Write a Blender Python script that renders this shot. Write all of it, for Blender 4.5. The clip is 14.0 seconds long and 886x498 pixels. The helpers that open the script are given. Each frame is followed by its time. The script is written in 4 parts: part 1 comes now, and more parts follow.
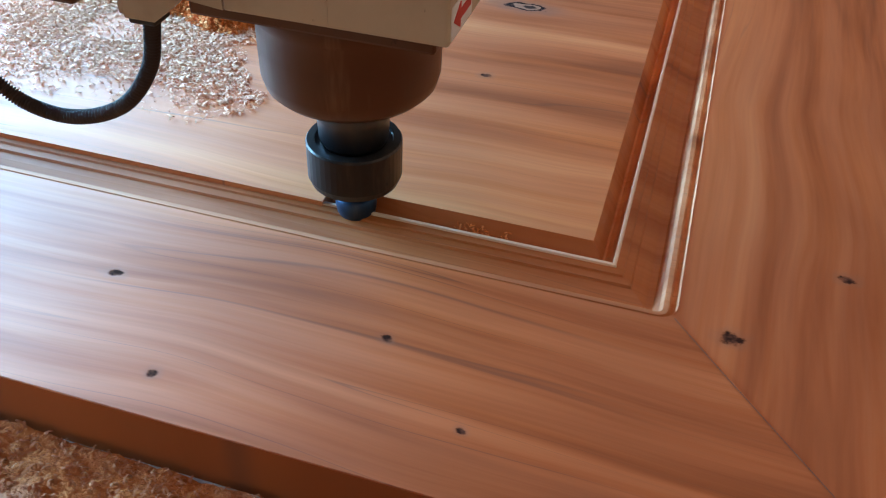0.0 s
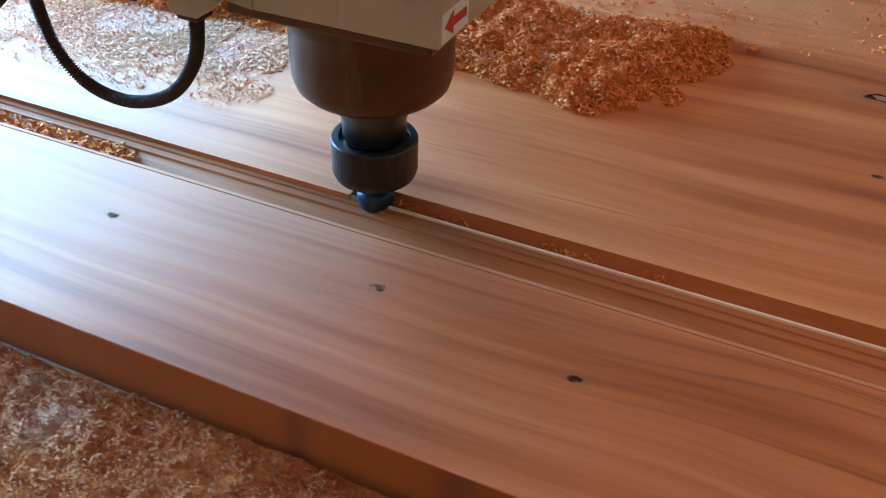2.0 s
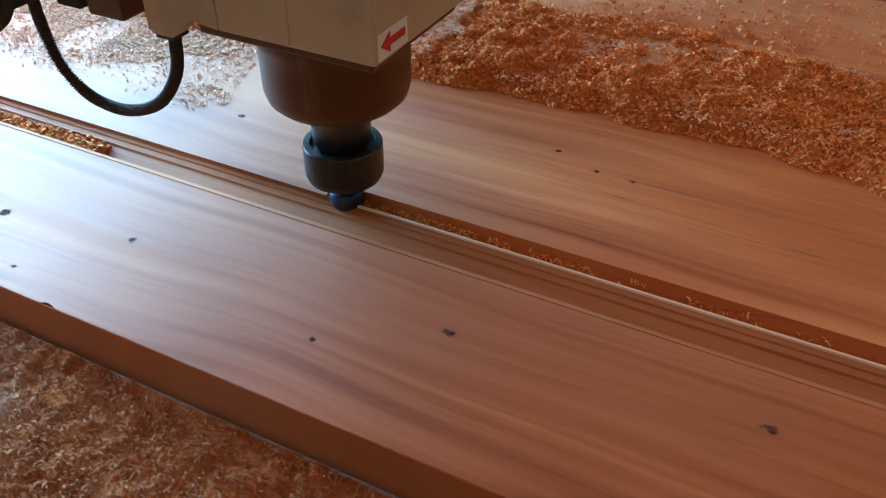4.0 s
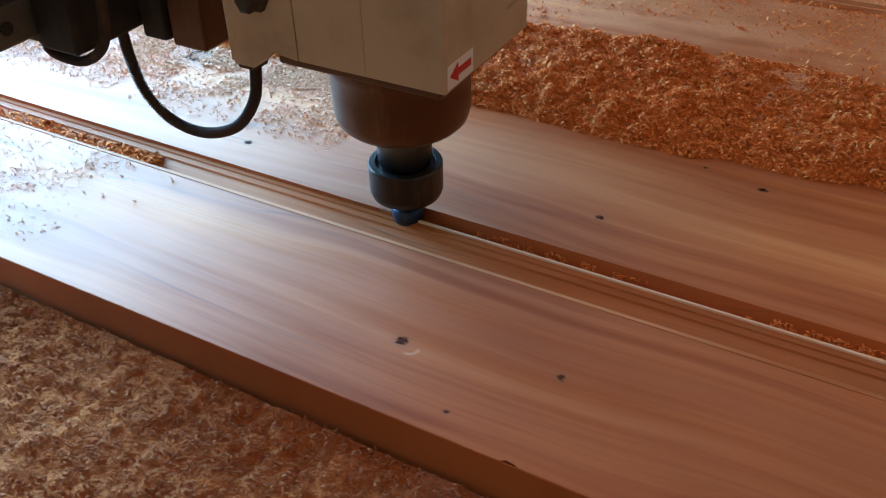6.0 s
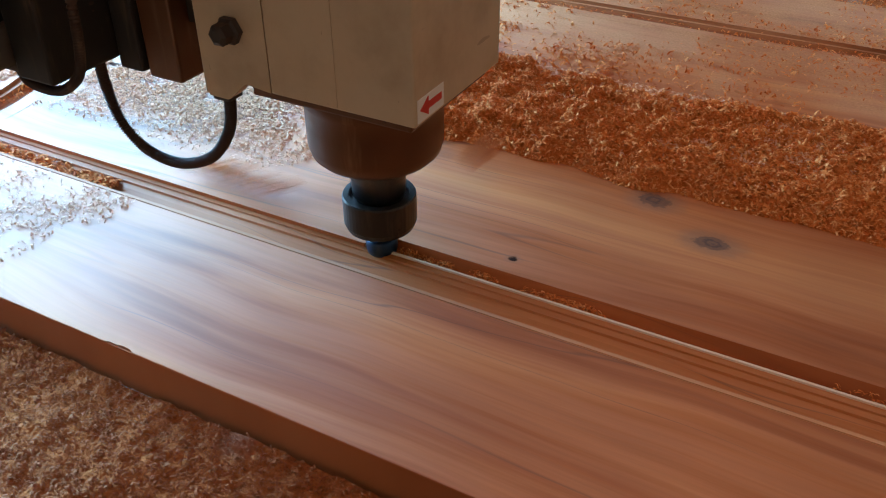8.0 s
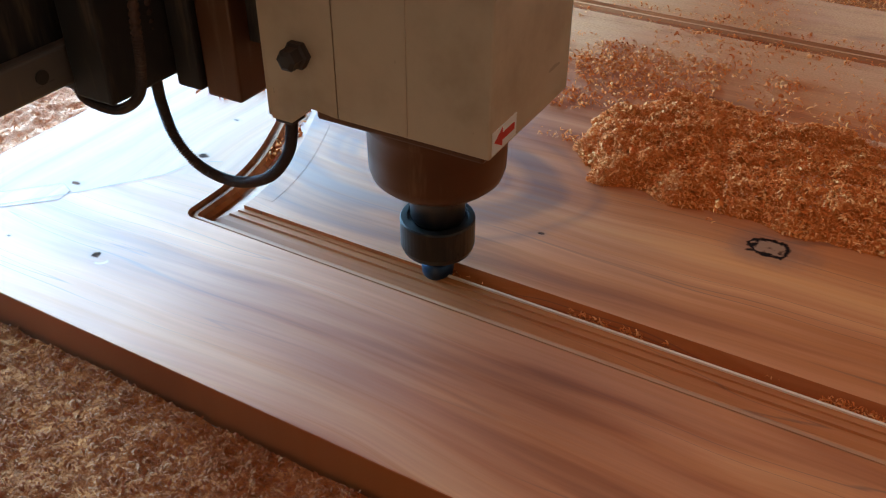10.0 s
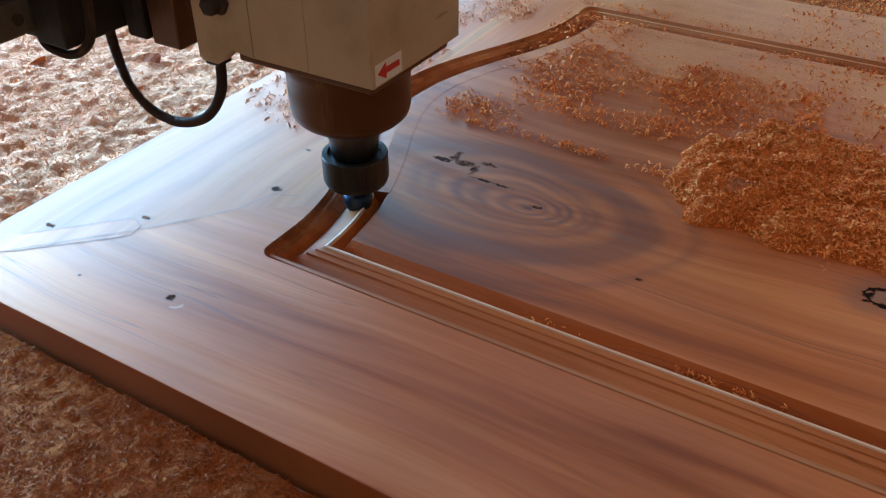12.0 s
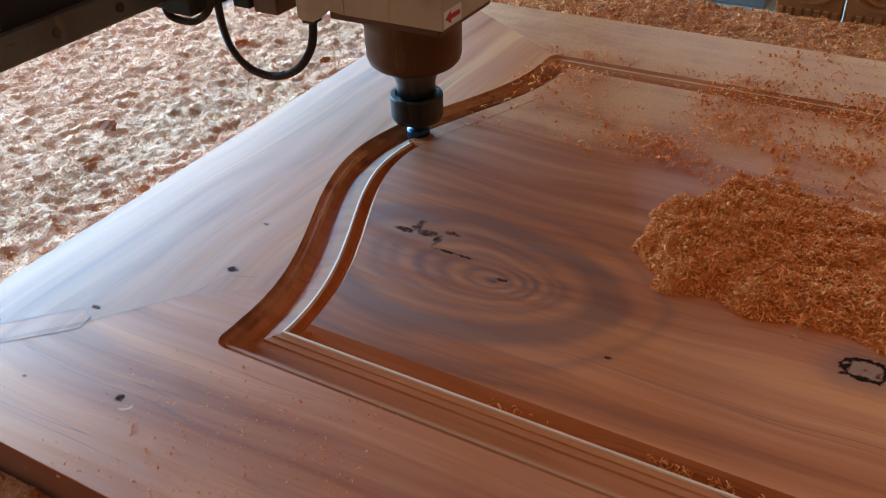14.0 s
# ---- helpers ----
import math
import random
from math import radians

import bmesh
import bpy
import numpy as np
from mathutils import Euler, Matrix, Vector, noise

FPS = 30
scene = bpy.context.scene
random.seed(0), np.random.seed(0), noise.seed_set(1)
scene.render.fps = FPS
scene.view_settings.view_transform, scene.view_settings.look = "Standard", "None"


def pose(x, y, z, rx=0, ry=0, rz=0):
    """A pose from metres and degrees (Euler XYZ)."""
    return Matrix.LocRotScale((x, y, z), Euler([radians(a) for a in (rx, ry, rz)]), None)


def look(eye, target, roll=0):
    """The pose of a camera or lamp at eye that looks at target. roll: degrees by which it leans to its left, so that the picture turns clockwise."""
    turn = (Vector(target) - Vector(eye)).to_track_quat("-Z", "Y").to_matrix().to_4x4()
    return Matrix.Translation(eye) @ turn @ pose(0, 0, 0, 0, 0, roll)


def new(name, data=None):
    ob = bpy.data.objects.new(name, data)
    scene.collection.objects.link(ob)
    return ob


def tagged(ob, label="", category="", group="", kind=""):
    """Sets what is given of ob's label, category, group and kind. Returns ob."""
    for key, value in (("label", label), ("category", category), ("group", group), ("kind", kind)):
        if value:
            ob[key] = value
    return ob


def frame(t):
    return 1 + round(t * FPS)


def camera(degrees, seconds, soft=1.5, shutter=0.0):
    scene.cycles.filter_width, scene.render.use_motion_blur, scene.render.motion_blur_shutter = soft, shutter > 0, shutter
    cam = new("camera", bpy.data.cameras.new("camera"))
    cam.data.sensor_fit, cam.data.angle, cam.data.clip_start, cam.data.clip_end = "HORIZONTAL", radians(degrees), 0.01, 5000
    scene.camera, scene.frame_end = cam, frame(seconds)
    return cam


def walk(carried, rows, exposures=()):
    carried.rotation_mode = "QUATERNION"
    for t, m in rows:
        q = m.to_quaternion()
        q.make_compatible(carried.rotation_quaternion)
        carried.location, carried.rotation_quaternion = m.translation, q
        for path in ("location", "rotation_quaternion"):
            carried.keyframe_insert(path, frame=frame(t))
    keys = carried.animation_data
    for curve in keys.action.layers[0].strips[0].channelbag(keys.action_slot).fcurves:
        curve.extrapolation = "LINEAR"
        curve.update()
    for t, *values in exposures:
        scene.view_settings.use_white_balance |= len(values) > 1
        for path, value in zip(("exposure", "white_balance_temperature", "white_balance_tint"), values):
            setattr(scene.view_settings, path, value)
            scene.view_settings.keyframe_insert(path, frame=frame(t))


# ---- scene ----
cam = camera(52.5, 14.0, soft=1.1, shutter=0.2)
# camera: seconds, eye, target, roll
PATH = [
    (0, (0.729, -0.199, 0.29), (0.308, 1.296, -0.971), 2.3),
    (0.5, (0.697, -0.219, 0.303), (0.219, 1.273, -0.941), 2.5),
    (1, (0.668, -0.232, 0.313), (0.113, 1.246, -0.915), 1.9),
    (1.5, (0.612, -0.224, 0.309), (0.001, 1.24, -0.909), 1.6),
    (2, (0.548, -0.225, 0.297), (-0.089, 1.243, -0.903), 2.0),
    (2.5, (0.495, -0.227, 0.302), (-0.175, 1.229, -0.894), 1.5),
    (2.7, (0.479, -0.229, 0.306), (-0.202, 1.219, -0.894), 1.3),
    (4.8, (0.271, -0.233, 0.337), (-0.503, 1.16, -0.871), -1.2),
    (5, (0.241, -0.238, 0.34), (-0.541, 1.158, -0.861), -1.3),
    (5.5, (0.189, -0.244, 0.342), (-0.602, 1.148, -0.856), -1.5),
    (6, (0.121, -0.268, 0.35), (-0.679, 1.125, -0.842), -1.5),
    (6.5, (0.068, -0.28, 0.35), (-0.73, 1.137, -0.813), -2.5),
    (7, (0.013, -0.273, 0.347), (-0.795, 1.149, -0.804), -2.7),
    (7.5, (-0.055, -0.275, 0.352), (-0.874, 1.143, -0.796), -2.3),
    (8, (-0.118, -0.265, 0.351), (-0.916, 1.177, -0.782), -0.5),
    (8.5, (-0.166, -0.271, 0.371), (-1.009, 1.131, -0.778), -1.4),
    (9, (-0.292, -0.267, 0.366), (-1.085, 1.153, -0.799), -0.2),
    (9.2, (-0.329, -0.269, 0.368), (-1.097, 1.162, -0.799), 0.5),
    (11.3, (-0.453, -0.249, 0.362), (-1.314, 1.145, -0.785), -0.5),
    (11.5, (-0.462, -0.249, 0.361), (-1.322, 1.148, -0.783), -0.5),
    (12, (-0.464, -0.243, 0.369), (-1.325, 1.146, -0.784), -0.6),
    (12.5, (-0.467, -0.233, 0.371), (-1.334, 1.156, -0.778), -1.4),
    (13, (-0.468, -0.222, 0.382), (-1.34, 1.169, -0.76), -1.8),
    (13.5, (-0.476, -0.214, 0.381), (-1.347, 1.185, -0.753), -2.0),
    (14, (-0.47, -0.197, 0.39), (-1.317, 1.229, -0.727), -2.2),
]
walk(cam, [(t, look(e, g, r)) for t, e, g, r in PATH], [(0, 0.35, 6050, 10), (1.5, 0.28, 6100, 10), (2.7, 0.1, 6300, 10), (5, -0.15, 6500, 10), (9, -0.22, 6500, 10), (12, -0.38, 6500, 10), (14, -0.45, 6500, 10)])

# ---- light: daylight through unseen west and north openings, added amber fill overhead ----
world = bpy.data.worlds.new("sky")
scene.world = world
world.use_nodes = True
_sky = world.node_tree.nodes.new("ShaderNodeTexSky")
_sky.sky_type = "NISHITA"
_sky.sun_disc = False
_sky.sun_elevation, _sky.sun_rotation = radians(40), radians(-60)
world.node_tree.links.new(_sky.outputs[0], world.node_tree.nodes["Background"].inputs[0])
world.node_tree.nodes["Background"].inputs[1].default_value = 0.08


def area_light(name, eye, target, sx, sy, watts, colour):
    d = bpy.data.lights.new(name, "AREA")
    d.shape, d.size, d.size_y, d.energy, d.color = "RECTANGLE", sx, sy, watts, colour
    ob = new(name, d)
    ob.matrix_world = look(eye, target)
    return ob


# Both openings are out of view, sized to place the sheen and the shade.
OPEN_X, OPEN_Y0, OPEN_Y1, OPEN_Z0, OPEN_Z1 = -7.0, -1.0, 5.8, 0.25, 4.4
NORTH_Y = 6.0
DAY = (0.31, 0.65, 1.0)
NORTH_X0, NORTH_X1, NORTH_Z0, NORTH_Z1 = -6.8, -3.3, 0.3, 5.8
FILL_X0, FILL_X1, FILL_Y0, FILL_Y1, ROOF_Z = -3.2, 1.2, -2.8, 2.2, 7.0
# Daylight from the west; the opening that it fills is assumed, not seen.
area_light("daylight_unseen_west", (OPEN_X - 0.05, (OPEN_Y0 + OPEN_Y1) / 2, (OPEN_Z0 + OPEN_Z1) / 2),
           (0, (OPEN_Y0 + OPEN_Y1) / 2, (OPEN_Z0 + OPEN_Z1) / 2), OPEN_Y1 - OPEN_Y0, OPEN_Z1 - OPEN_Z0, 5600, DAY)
# Added north lamp, widens the sheen over the panel; no opening is known there.
area_light("daylight_added_north", ((NORTH_X0 + NORTH_X1) / 2, NORTH_Y + 0.05, (NORTH_Z0 + NORTH_Z1) / 2), ((NORTH_X0 + NORTH_X1) / 2, 0, (NORTH_Z0 + NORTH_Z1) / 2),
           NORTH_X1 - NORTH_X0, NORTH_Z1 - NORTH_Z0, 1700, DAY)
# Made-up warm fill from above, stands in for bounce off wood and sawdust.
area_light("amber_fill_overhead", ((FILL_X0 + FILL_X1) / 2, (FILL_Y0 + FILL_Y1) / 2, ROOF_Z + 0.03), ((FILL_X0 + FILL_X1) / 2, (FILL_Y0 + FILL_Y1) / 2 + 0.001, 0),
           FILL_X1 - FILL_X0, FILL_Y1 - FILL_Y0, 100, (1.0, 0.33, 0.06))


# ---- node helpers and materials ----
class Nodes:
    def __init__(self, name):
        self.m = bpy.data.materials.new(name)
        self.m.use_nodes = True
        self.t = self.m.node_tree
        self.b = self.t.nodes["Principled BSDF"]

    def add(self, kind, **kw):
        n = self.t.nodes.new("ShaderNode" + kind)
        for k, v in kw.items():
            n.inputs[k].default_value = v
        return n

    def link(self, a, b):
        self.t.links.new(a, b)

    def math(self, op, a, b=None, c=None, clamp=False):
        n = self.t.nodes.new("ShaderNodeMath")
        n.operation, n.use_clamp = op, clamp
        for i, v in enumerate((a, b, c)):
            if v is None:
                continue
            if isinstance(v, (int, float)):
                n.inputs[i].default_value = v
            else:
                self.link(v, n.inputs[i])
        return n.outputs[0]

    def vec(self, op, a, b):
        n = self.t.nodes.new("ShaderNodeVectorMath")
        n.operation = op
        for i, v in enumerate((a, b)):
            if isinstance(v, (tuple, list)):
                n.inputs[i].default_value = v
            else:
                self.link(v, n.inputs[i])
        return n.outputs["Value"] if op == "LENGTH" else n.outputs["Vector"]

    def mapped(self, scale, rot=0.0):
        c = self.add("TexCoord")
        m = self.add("Mapping")
        m.inputs["Scale"].default_value = scale
        m.inputs["Rotation"].default_value = (0, 0, rot)
        self.link(c.outputs["Object"], m.inputs[0])
        return m.outputs[0]

    def noise(self, vector, scale=1.0, detail=3.0, rough=0.55, distort=0.0):
        n = self.add("TexNoise", Scale=scale, Detail=detail, Roughness=rough, Distortion=distort)
        self.link(vector, n.inputs["Vector"])
        return n.outputs[0]

    def ramp(self, fac, stops):
        n = self.t.nodes.new("ShaderNodeValToRGB")
        while len(n.color_ramp.elements) < len(stops):
            n.color_ramp.elements.new(0.5)
        for e, (p, c) in zip(n.color_ramp.elements, stops):
            e.position = p
            e.color = (*c, 1) if len(c) == 3 else c
        self.link(fac, n.inputs[0])
        return n.outputs[0]

    def mix(self, fac, a, b, blend="MIX"):
        n = self.t.nodes.new("ShaderNodeMix")
        n.data_type, n.blend_type = "RGBA", blend
        for sock, v in ((n.inputs[0], fac), (n.inputs[6], a), (n.inputs[7], b)):
            if isinstance(v, (int, float)):
                sock.default_value = v
            elif isinstance(v, tuple):
                sock.default_value = (*v, 1)
            else:
                self.link(v, sock)
        return n.outputs[2]

    def span(self, v, a, b, c=0.0, d=1.0):
        n = self.add("MapRange")
        n.interpolation_type = "SMOOTHSTEP"
        for i, x in zip(range(1, 5), (a, b, c, d)):
            n.inputs[i].default_value = x
        self.link(v, n.inputs[0])
        return n.outputs[0]

    def bump(self, h, strength, dist):
        n = self.add("Bump", Strength=strength, Distance=dist)
        self.link(h, n.inputs["Height"])
        self.link(n.outputs[0], self.b.inputs["Normal"])

    def done(self, colour=None, rough=0.5, metal=0.0, spec=None):
        for name, v in (("Base Color", colour), ("Roughness", rough), ("Metallic", metal)):
            if v is None:
                continue
            if isinstance(v, (int, float)):
                self.b.inputs[name].default_value = v
            elif isinstance(v, tuple):
                self.b.inputs[name].default_value = (*v, 1)
            else:
                self.link(v, self.b.inputs[name])
        if spec is not None:
            self.b.inputs["Specular IOR Level"].default_value = spec
        return self.m


def wood(name, along="x", spots=(), eyes=(), seed=0.0, fresh=False, gloss=0.4, dusty=0.0, bevel=False, pale=False):
    """Planed timber: long grain, streaks, pores, dark knots at spots (x, y, rx, ry) and ring figures at eyes (x, y, a, b)."""
    n = Nodes(name)
    tc = n.add("TexCoord").outputs["Object"]
    flat = n.vec("MULTIPLY", tc, (1, 1, 0))
    base = n.vec("ADD", flat, (seed, seed * 0.7, seed * 0.3))
    wob = n.add("TexNoise", Scale=3.0, Detail=2.0)
    n.link(base, wob.inputs["Vector"])
    off = n.vec("MULTIPLY", n.vec("SUBTRACT", wob.outputs["Color"], (0.5, 0.5, 0.5)), (0.05, 0.05, 0.0))
    p = n.vec("ADD", base, off)
    long_s = (1.3, 21, 1) if along == "x" else (21, 1.3, 1)
    fine_s = (9, 420, 1) if along == "x" else (420, 9, 1)
    mid_s = (3.0, 85, 1) if along == "x" else (85, 3.0, 1)
    g1 = n.noise(n.vec("MULTIPLY", p, long_s), 1.0, 4.0, 0.55, 0.9)
    g2 = n.noise(n.vec("MULTIPLY", p, mid_s), 1.0, 5.0, 0.65, 0.5)
    g3 = n.noise(n.vec("MULTIPLY", p, fine_s), 1.0, 3.0, 0.6)
    tone = n.noise(base, 2.6, 3.0)
    mixv = n.math("ADD", n.math("MULTIPLY", g1, 0.82), n.math("MULTIPLY", g2, 0.18))
    if bevel:
        stops = ((0.30, (0.30, 0.066, 0.008)), (0.45, (0.47, 0.118, 0.014)), (0.62, (0.58, 0.170, 0.024)))
    elif pale:
        stops = ((0.30, (0.30, 0.095, 0.026)), (0.45, (0.50, 0.185, 0.060)), (0.65, (0.68, 0.32, 0.13)))
    elif fresh:
        stops = ((0.30, (0.16, 0.042, 0.008)), (0.42, (0.40, 0.112, 0.019)), (0.58, (0.53, 0.170, 0.031)), (0.74, (0.62, 0.24, 0.055)))
    else:
        stops = ((0.27, (0.19, 0.050, 0.014)), (0.36, (0.32, 0.086, 0.019)), (0.45, (0.47, 0.128, 0.025)), (0.55, (0.58, 0.174, 0.035)), (0.68, (0.73, 0.285, 0.080)))
    col = n.ramp(mixv, stops)
    col = n.mix(0.22, col, n.ramp(g3, ((0.35, (0.72, 0.66, 0.6)), (0.6, (1, 1, 1)))), "MULTIPLY")
    col = n.mix(0.7, col, n.ramp(tone, ((0.34, (0.66, 0.60, 0.58)), (0.62, (1.08, 1.04, 1.0)))), "MULTIPLY")
    # thin dark lines that follow the grain
    line_s = (0.8, 30, 1) if along == "x" else (30, 0.8, 1)
    lines = n.noise(n.vec("MULTIPLY", n.vec("ADD", p, (3.1, 1.7, 0)), line_s), 1.0, 2.0, 0.5, 0.6)
    thin = n.math("ABSOLUTE", n.math("SUBTRACT", lines, 0.5))
    dark = n.span(thin, 0.0, 0.006, 0.5, 0.0)
    dark = n.math("MULTIPLY", dark, n.span(tone, 0.42, 0.62, 0.0, 1.0))
    col = n.mix(dark, col, (0.10, 0.04, 0.02))
    for x, y, a, b in eyes:
        # rings crowd on one side of the pith and spread on the other
        q = n.vec("MULTIPLY", n.vec("SUBTRACT", n.vec("ADD", flat, n.vec("MULTIPLY", off, (0.8, 0.8, 0))), (x, y, 0)), (1 / a, 1 / b, 0))
        r0 = n.vec("LENGTH", q, (0, 0, 0))
        side = n.add("CombineXYZ")
        n.link(n.math("MULTIPLY", r0, 0.32), side.inputs[0])
        r = n.vec("LENGTH", n.vec("ADD", q, side.outputs[0]), (0, 0, 0))
        rr = n.math("ADD", n.math("ADD", r, n.math("MULTIPLY", n.math("SUBTRACT", g1, 0.5), 0.2)), n.math("MULTIPLY", n.math("SUBTRACT", n.noise(base, 10.0, 2.0), 0.5), 0.4))
        bands = n.ramp(n.math("MULTIPLY", rr, 0.6), ((0.0, (0.95,) * 3), (0.03, (0.3,) * 3), (0.16, (0.3,) * 3), (0.24, (0.5,) * 3), (0.27, (0.22,) * 3), (0.36, (0.36,) * 3), (0.385, (0.48,) * 3), (0.42, (0.25,) * 3),
                                                         (0.47, (0.2,) * 3), (0.54, (0.52,) * 3), (0.66, (0.45,) * 3), (0.73, (0.1,) * 3), (0.82, (0.05,) * 3), (0.88, (0.28,) * 3), (0.97, (0.0,) * 3)))
        fine = n.math("MULTIPLY", n.math("MULTIPLY", n.math("SINE", n.math("MULTIPLY", rr, 48.0)), n.span(g2, 0.35, 0.65, 0.2, 1.0)), n.span(rr, 0.3, 0.9, 0.32, 0.0))
        body = n.math("ADD", n.math("MULTIPLY", bands, n.span(g2, 0.3, 0.6, 0.95, 1.4)), fine, clamp=True)
        col = n.mix(body, col, (0.105, 0.036, 0.025))
    hole = None
    iso = n.noise(n.vec("MULTIPLY", base, (1, 1, 1)), 190.0, 3.0, 0.6) if spots else None
    for x, y, a, b, *kind in spots:
        kind = kind[0] if kind else "plug"
        q = n.vec("MULTIPLY", n.vec("SUBTRACT", n.vec("ADD", flat, n.vec("MULTIPLY", off, (0.12, 0.12, 0))), (x, y, 0)), (1 / a, 1 / b, 0))
        r = n.math("ADD", n.vec("LENGTH", q, (0, 0, 0)), n.math("MULTIPLY", n.math("SUBTRACT", iso, 0.5), 1.0 if kind == "soft" else 1.9))
        if kind == "soft":
            # a tight brown knot inside a wide greyish halo
            ripple = n.math("MULTIPLY", n.math("ADD", n.math("SINE", n.math("MULTIPLY", r, 14.0)), 1.0), 0.16)
            col = n.mix(n.span(r, 1.0, 2.3, 0.5, 0.0), col, (0.24, 0.115, 0.065))
            col = n.mix(n.math("SUBTRACT", n.span(r, 0.5, 1.3, 0.95, 0.0), ripple, clamp=True), col, (0.085, 0.035, 0.022))
            continue
        if kind == "ring":
            # a loose knot: black rim, paler heart, dark halo
            coarse = n.noise(base, 75.0, 3.0, 0.6)
            r = n.math("ADD", n.vec("LENGTH", q, (0, 0, 0)), n.math("MULTIPLY", n.math("SUBTRACT", coarse, 0.5), 1.7))
            rim = n.math("MAXIMUM", n.span(n.math("ABSOLUTE", n.math("SUBTRACT", r, 0.85)), 0.06, 0.24, 1.0, 0.0), n.span(r, 0.15, 0.40, 0.9, 0.0))
            col = n.mix(n.span(r, 1.0, 2.6, 0.5, 0.0), col, (0.20, 0.085, 0.05))
            col = n.mix(n.span(r, 0.6, 0.9, 0.7, 0.0), col, (0.33, 0.17, 0.09))
            col = n.mix(rim, col, (0.016, 0.009, 0.008))
            hole = rim if hole is None else n.math("MAXIMUM", hole, rim)
            continue
        m = n.span(r, 0.5, 1.05, 1.0, 0.0)
        if kind == "nail":
            away = n.vec("LENGTH", n.vec("SUBTRACT", q, (1.5, -0.7, 0)), (0, 0, 0))
            dent = n.math("MULTIPLY", n.span(n.math("ABSOLUTE", n.math("SUBTRACT", away, 1.5)), 0.1, 0.4, 1.0, 0.0), n.span(n.vec("LENGTH", n.vec("SUBTRACT", q, (2.6, -1.6, 0)), (0, 0, 0)), 0.8, 1.6, 0.8, 0.0))
            col = n.mix(n.math("MULTIPLY", dent, 0.6), col, (0.74, 0.48, 0.30))
        col = n.mix(n.span(r, 0.9, 2.2, 0.3, 0.0), col, (0.25, 0.11, 0.055))
        col = n.mix(m, col, n.ramp(iso, ((0.40, (0.035, 0.015, 0.010)), (0.62, (0.17, 0.07, 0.04)))))
        hole = m if hole is None else n.math("MAXIMUM", hole, m)
    if dusty:
        # fine dust settled on the far side, thicker in drifts
        cy = n.add("SeparateXYZ")
        n.link(tc, cy.inputs[0])
        drift = n.noise(flat, 16.0, 5.0, 0.65)
        film = n.math("MULTIPLY", n.span(n.math("ADD", cy.outputs[1], n.math("MULTIPLY", n.math("SUBTRACT", drift, 0.5), 0.22)), dusty, dusty + 0.10, 0.0, 1.0), n.span(drift, 0.30, 0.62, 0.35, 0.92))
        speck = n.noise(flat, 420.0, 3.0, 0.6)
        col = n.mix(film, col, n.ramp(speck, ((0.30, (0.50, 0.185, 0.055)), (0.70, (0.68, 0.30, 0.11)))))
    height = n.math("ADD", n.math("MULTIPLY", g3, 0.25), n.math("MULTIPLY", g2, 0.5))
    if hole is not None:
        height = n.math("SUBTRACT", height, n.math("MULTIPLY", hole, 1.5))
    n.bump(height, 0.12, 0.0006)
    rough = n.math("ADD", gloss - 0.03, n.math("ADD", n.math("MULTIPLY", g1, 0.34), n.math("MULTIPLY", g2, 0.14)))
    if dusty:
        rough = n.math("ADD", rough, n.math("MULTIPLY", film, 0.35))
    if hole is not None:
        rough = n.math("ADD", rough, n.math("MULTIPLY", hole, 0.4))
    n.done(col, rough, 0.0, 0.6)
    shine = n.math("MULTIPLY", n.span(mixv, 0.36, 0.58, 0.44, 0.80), n.span(g2, 0.3, 0.6, 0.7, 1.08))
    n.link(shine, n.b.inputs["Specular IOR Level"])
    if hole is not None:
        n.link(n.math("MULTIPLY", shine, n.math("SUBTRACT", 1.0, n.math("MULTIPLY", hole, 0.9))), n.b.inputs["Specular IOR Level"])
    return n.m


def chip_material(name, pale=0.0, shade=0.0):
    n = Nodes(name)
    g = n.add("NewGeometry")
    rnd = g.outputs["Random Per Island"]
    col = n.ramp(rnd, ((0.0, (0.60, 0.155, 0.035)), (0.3, (0.78, 0.235, 0.058)), (0.7, (0.87, 0.32, 0.092)), (1.0, (0.93, 0.48, 0.19))))
    big = n.noise(n.mapped((5, 5, 5)), 1.0, 3.0)
    col = n.mix(0.6, col, n.ramp(big, ((0.35, (0.78, 0.72, 0.68)), (0.62, (1.0, 1.0, 1.0)))), "MULTIPLY")
    # pale bleaches the chip colour the way strong daylight does
    if pale:
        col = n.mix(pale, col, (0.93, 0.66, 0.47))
    # this mix darkens the chips to stand for shade
    if shade:
        col = n.mix(shade, col, n.ramp(big, ((0.35, (0.20, 0.054, 0.019)), (0.65, (0.35, 0.172, 0.105)))))
    return n.done(col, 0.85, 0.0, 0.25 if pale > 0.5 else 0.1)


def dust_material(name, stops, grey=0.7, bare=(0.36, 0.28, 0.24), at=0.58):
    """A bed of fine sawdust, rough at two scales."""
    n = Nodes(name)
    f = n.noise(n.mapped((420, 420, 420)), 1.0, 4.0, 0.65)
    m = n.noise(n.mapped((60, 60, 60)), 1.0, 4.0, 0.6)
    l = n.noise(n.mapped((6, 6, 6)), 1.0, 3.0)
    col = n.ramp(n.math("ADD", n.math("MULTIPLY", f, 0.5), n.math("MULTIPLY", m, 0.5)), stops)
    col = n.mix(n.span(l, at, at + 0.14, 0.0, grey), col, bare)
    n.bump(n.math("ADD", f, n.math("MULTIPLY", m, 1.5)), 0.9, 0.003)
    return n.done(col, 0.9, 0.0, 0.15)


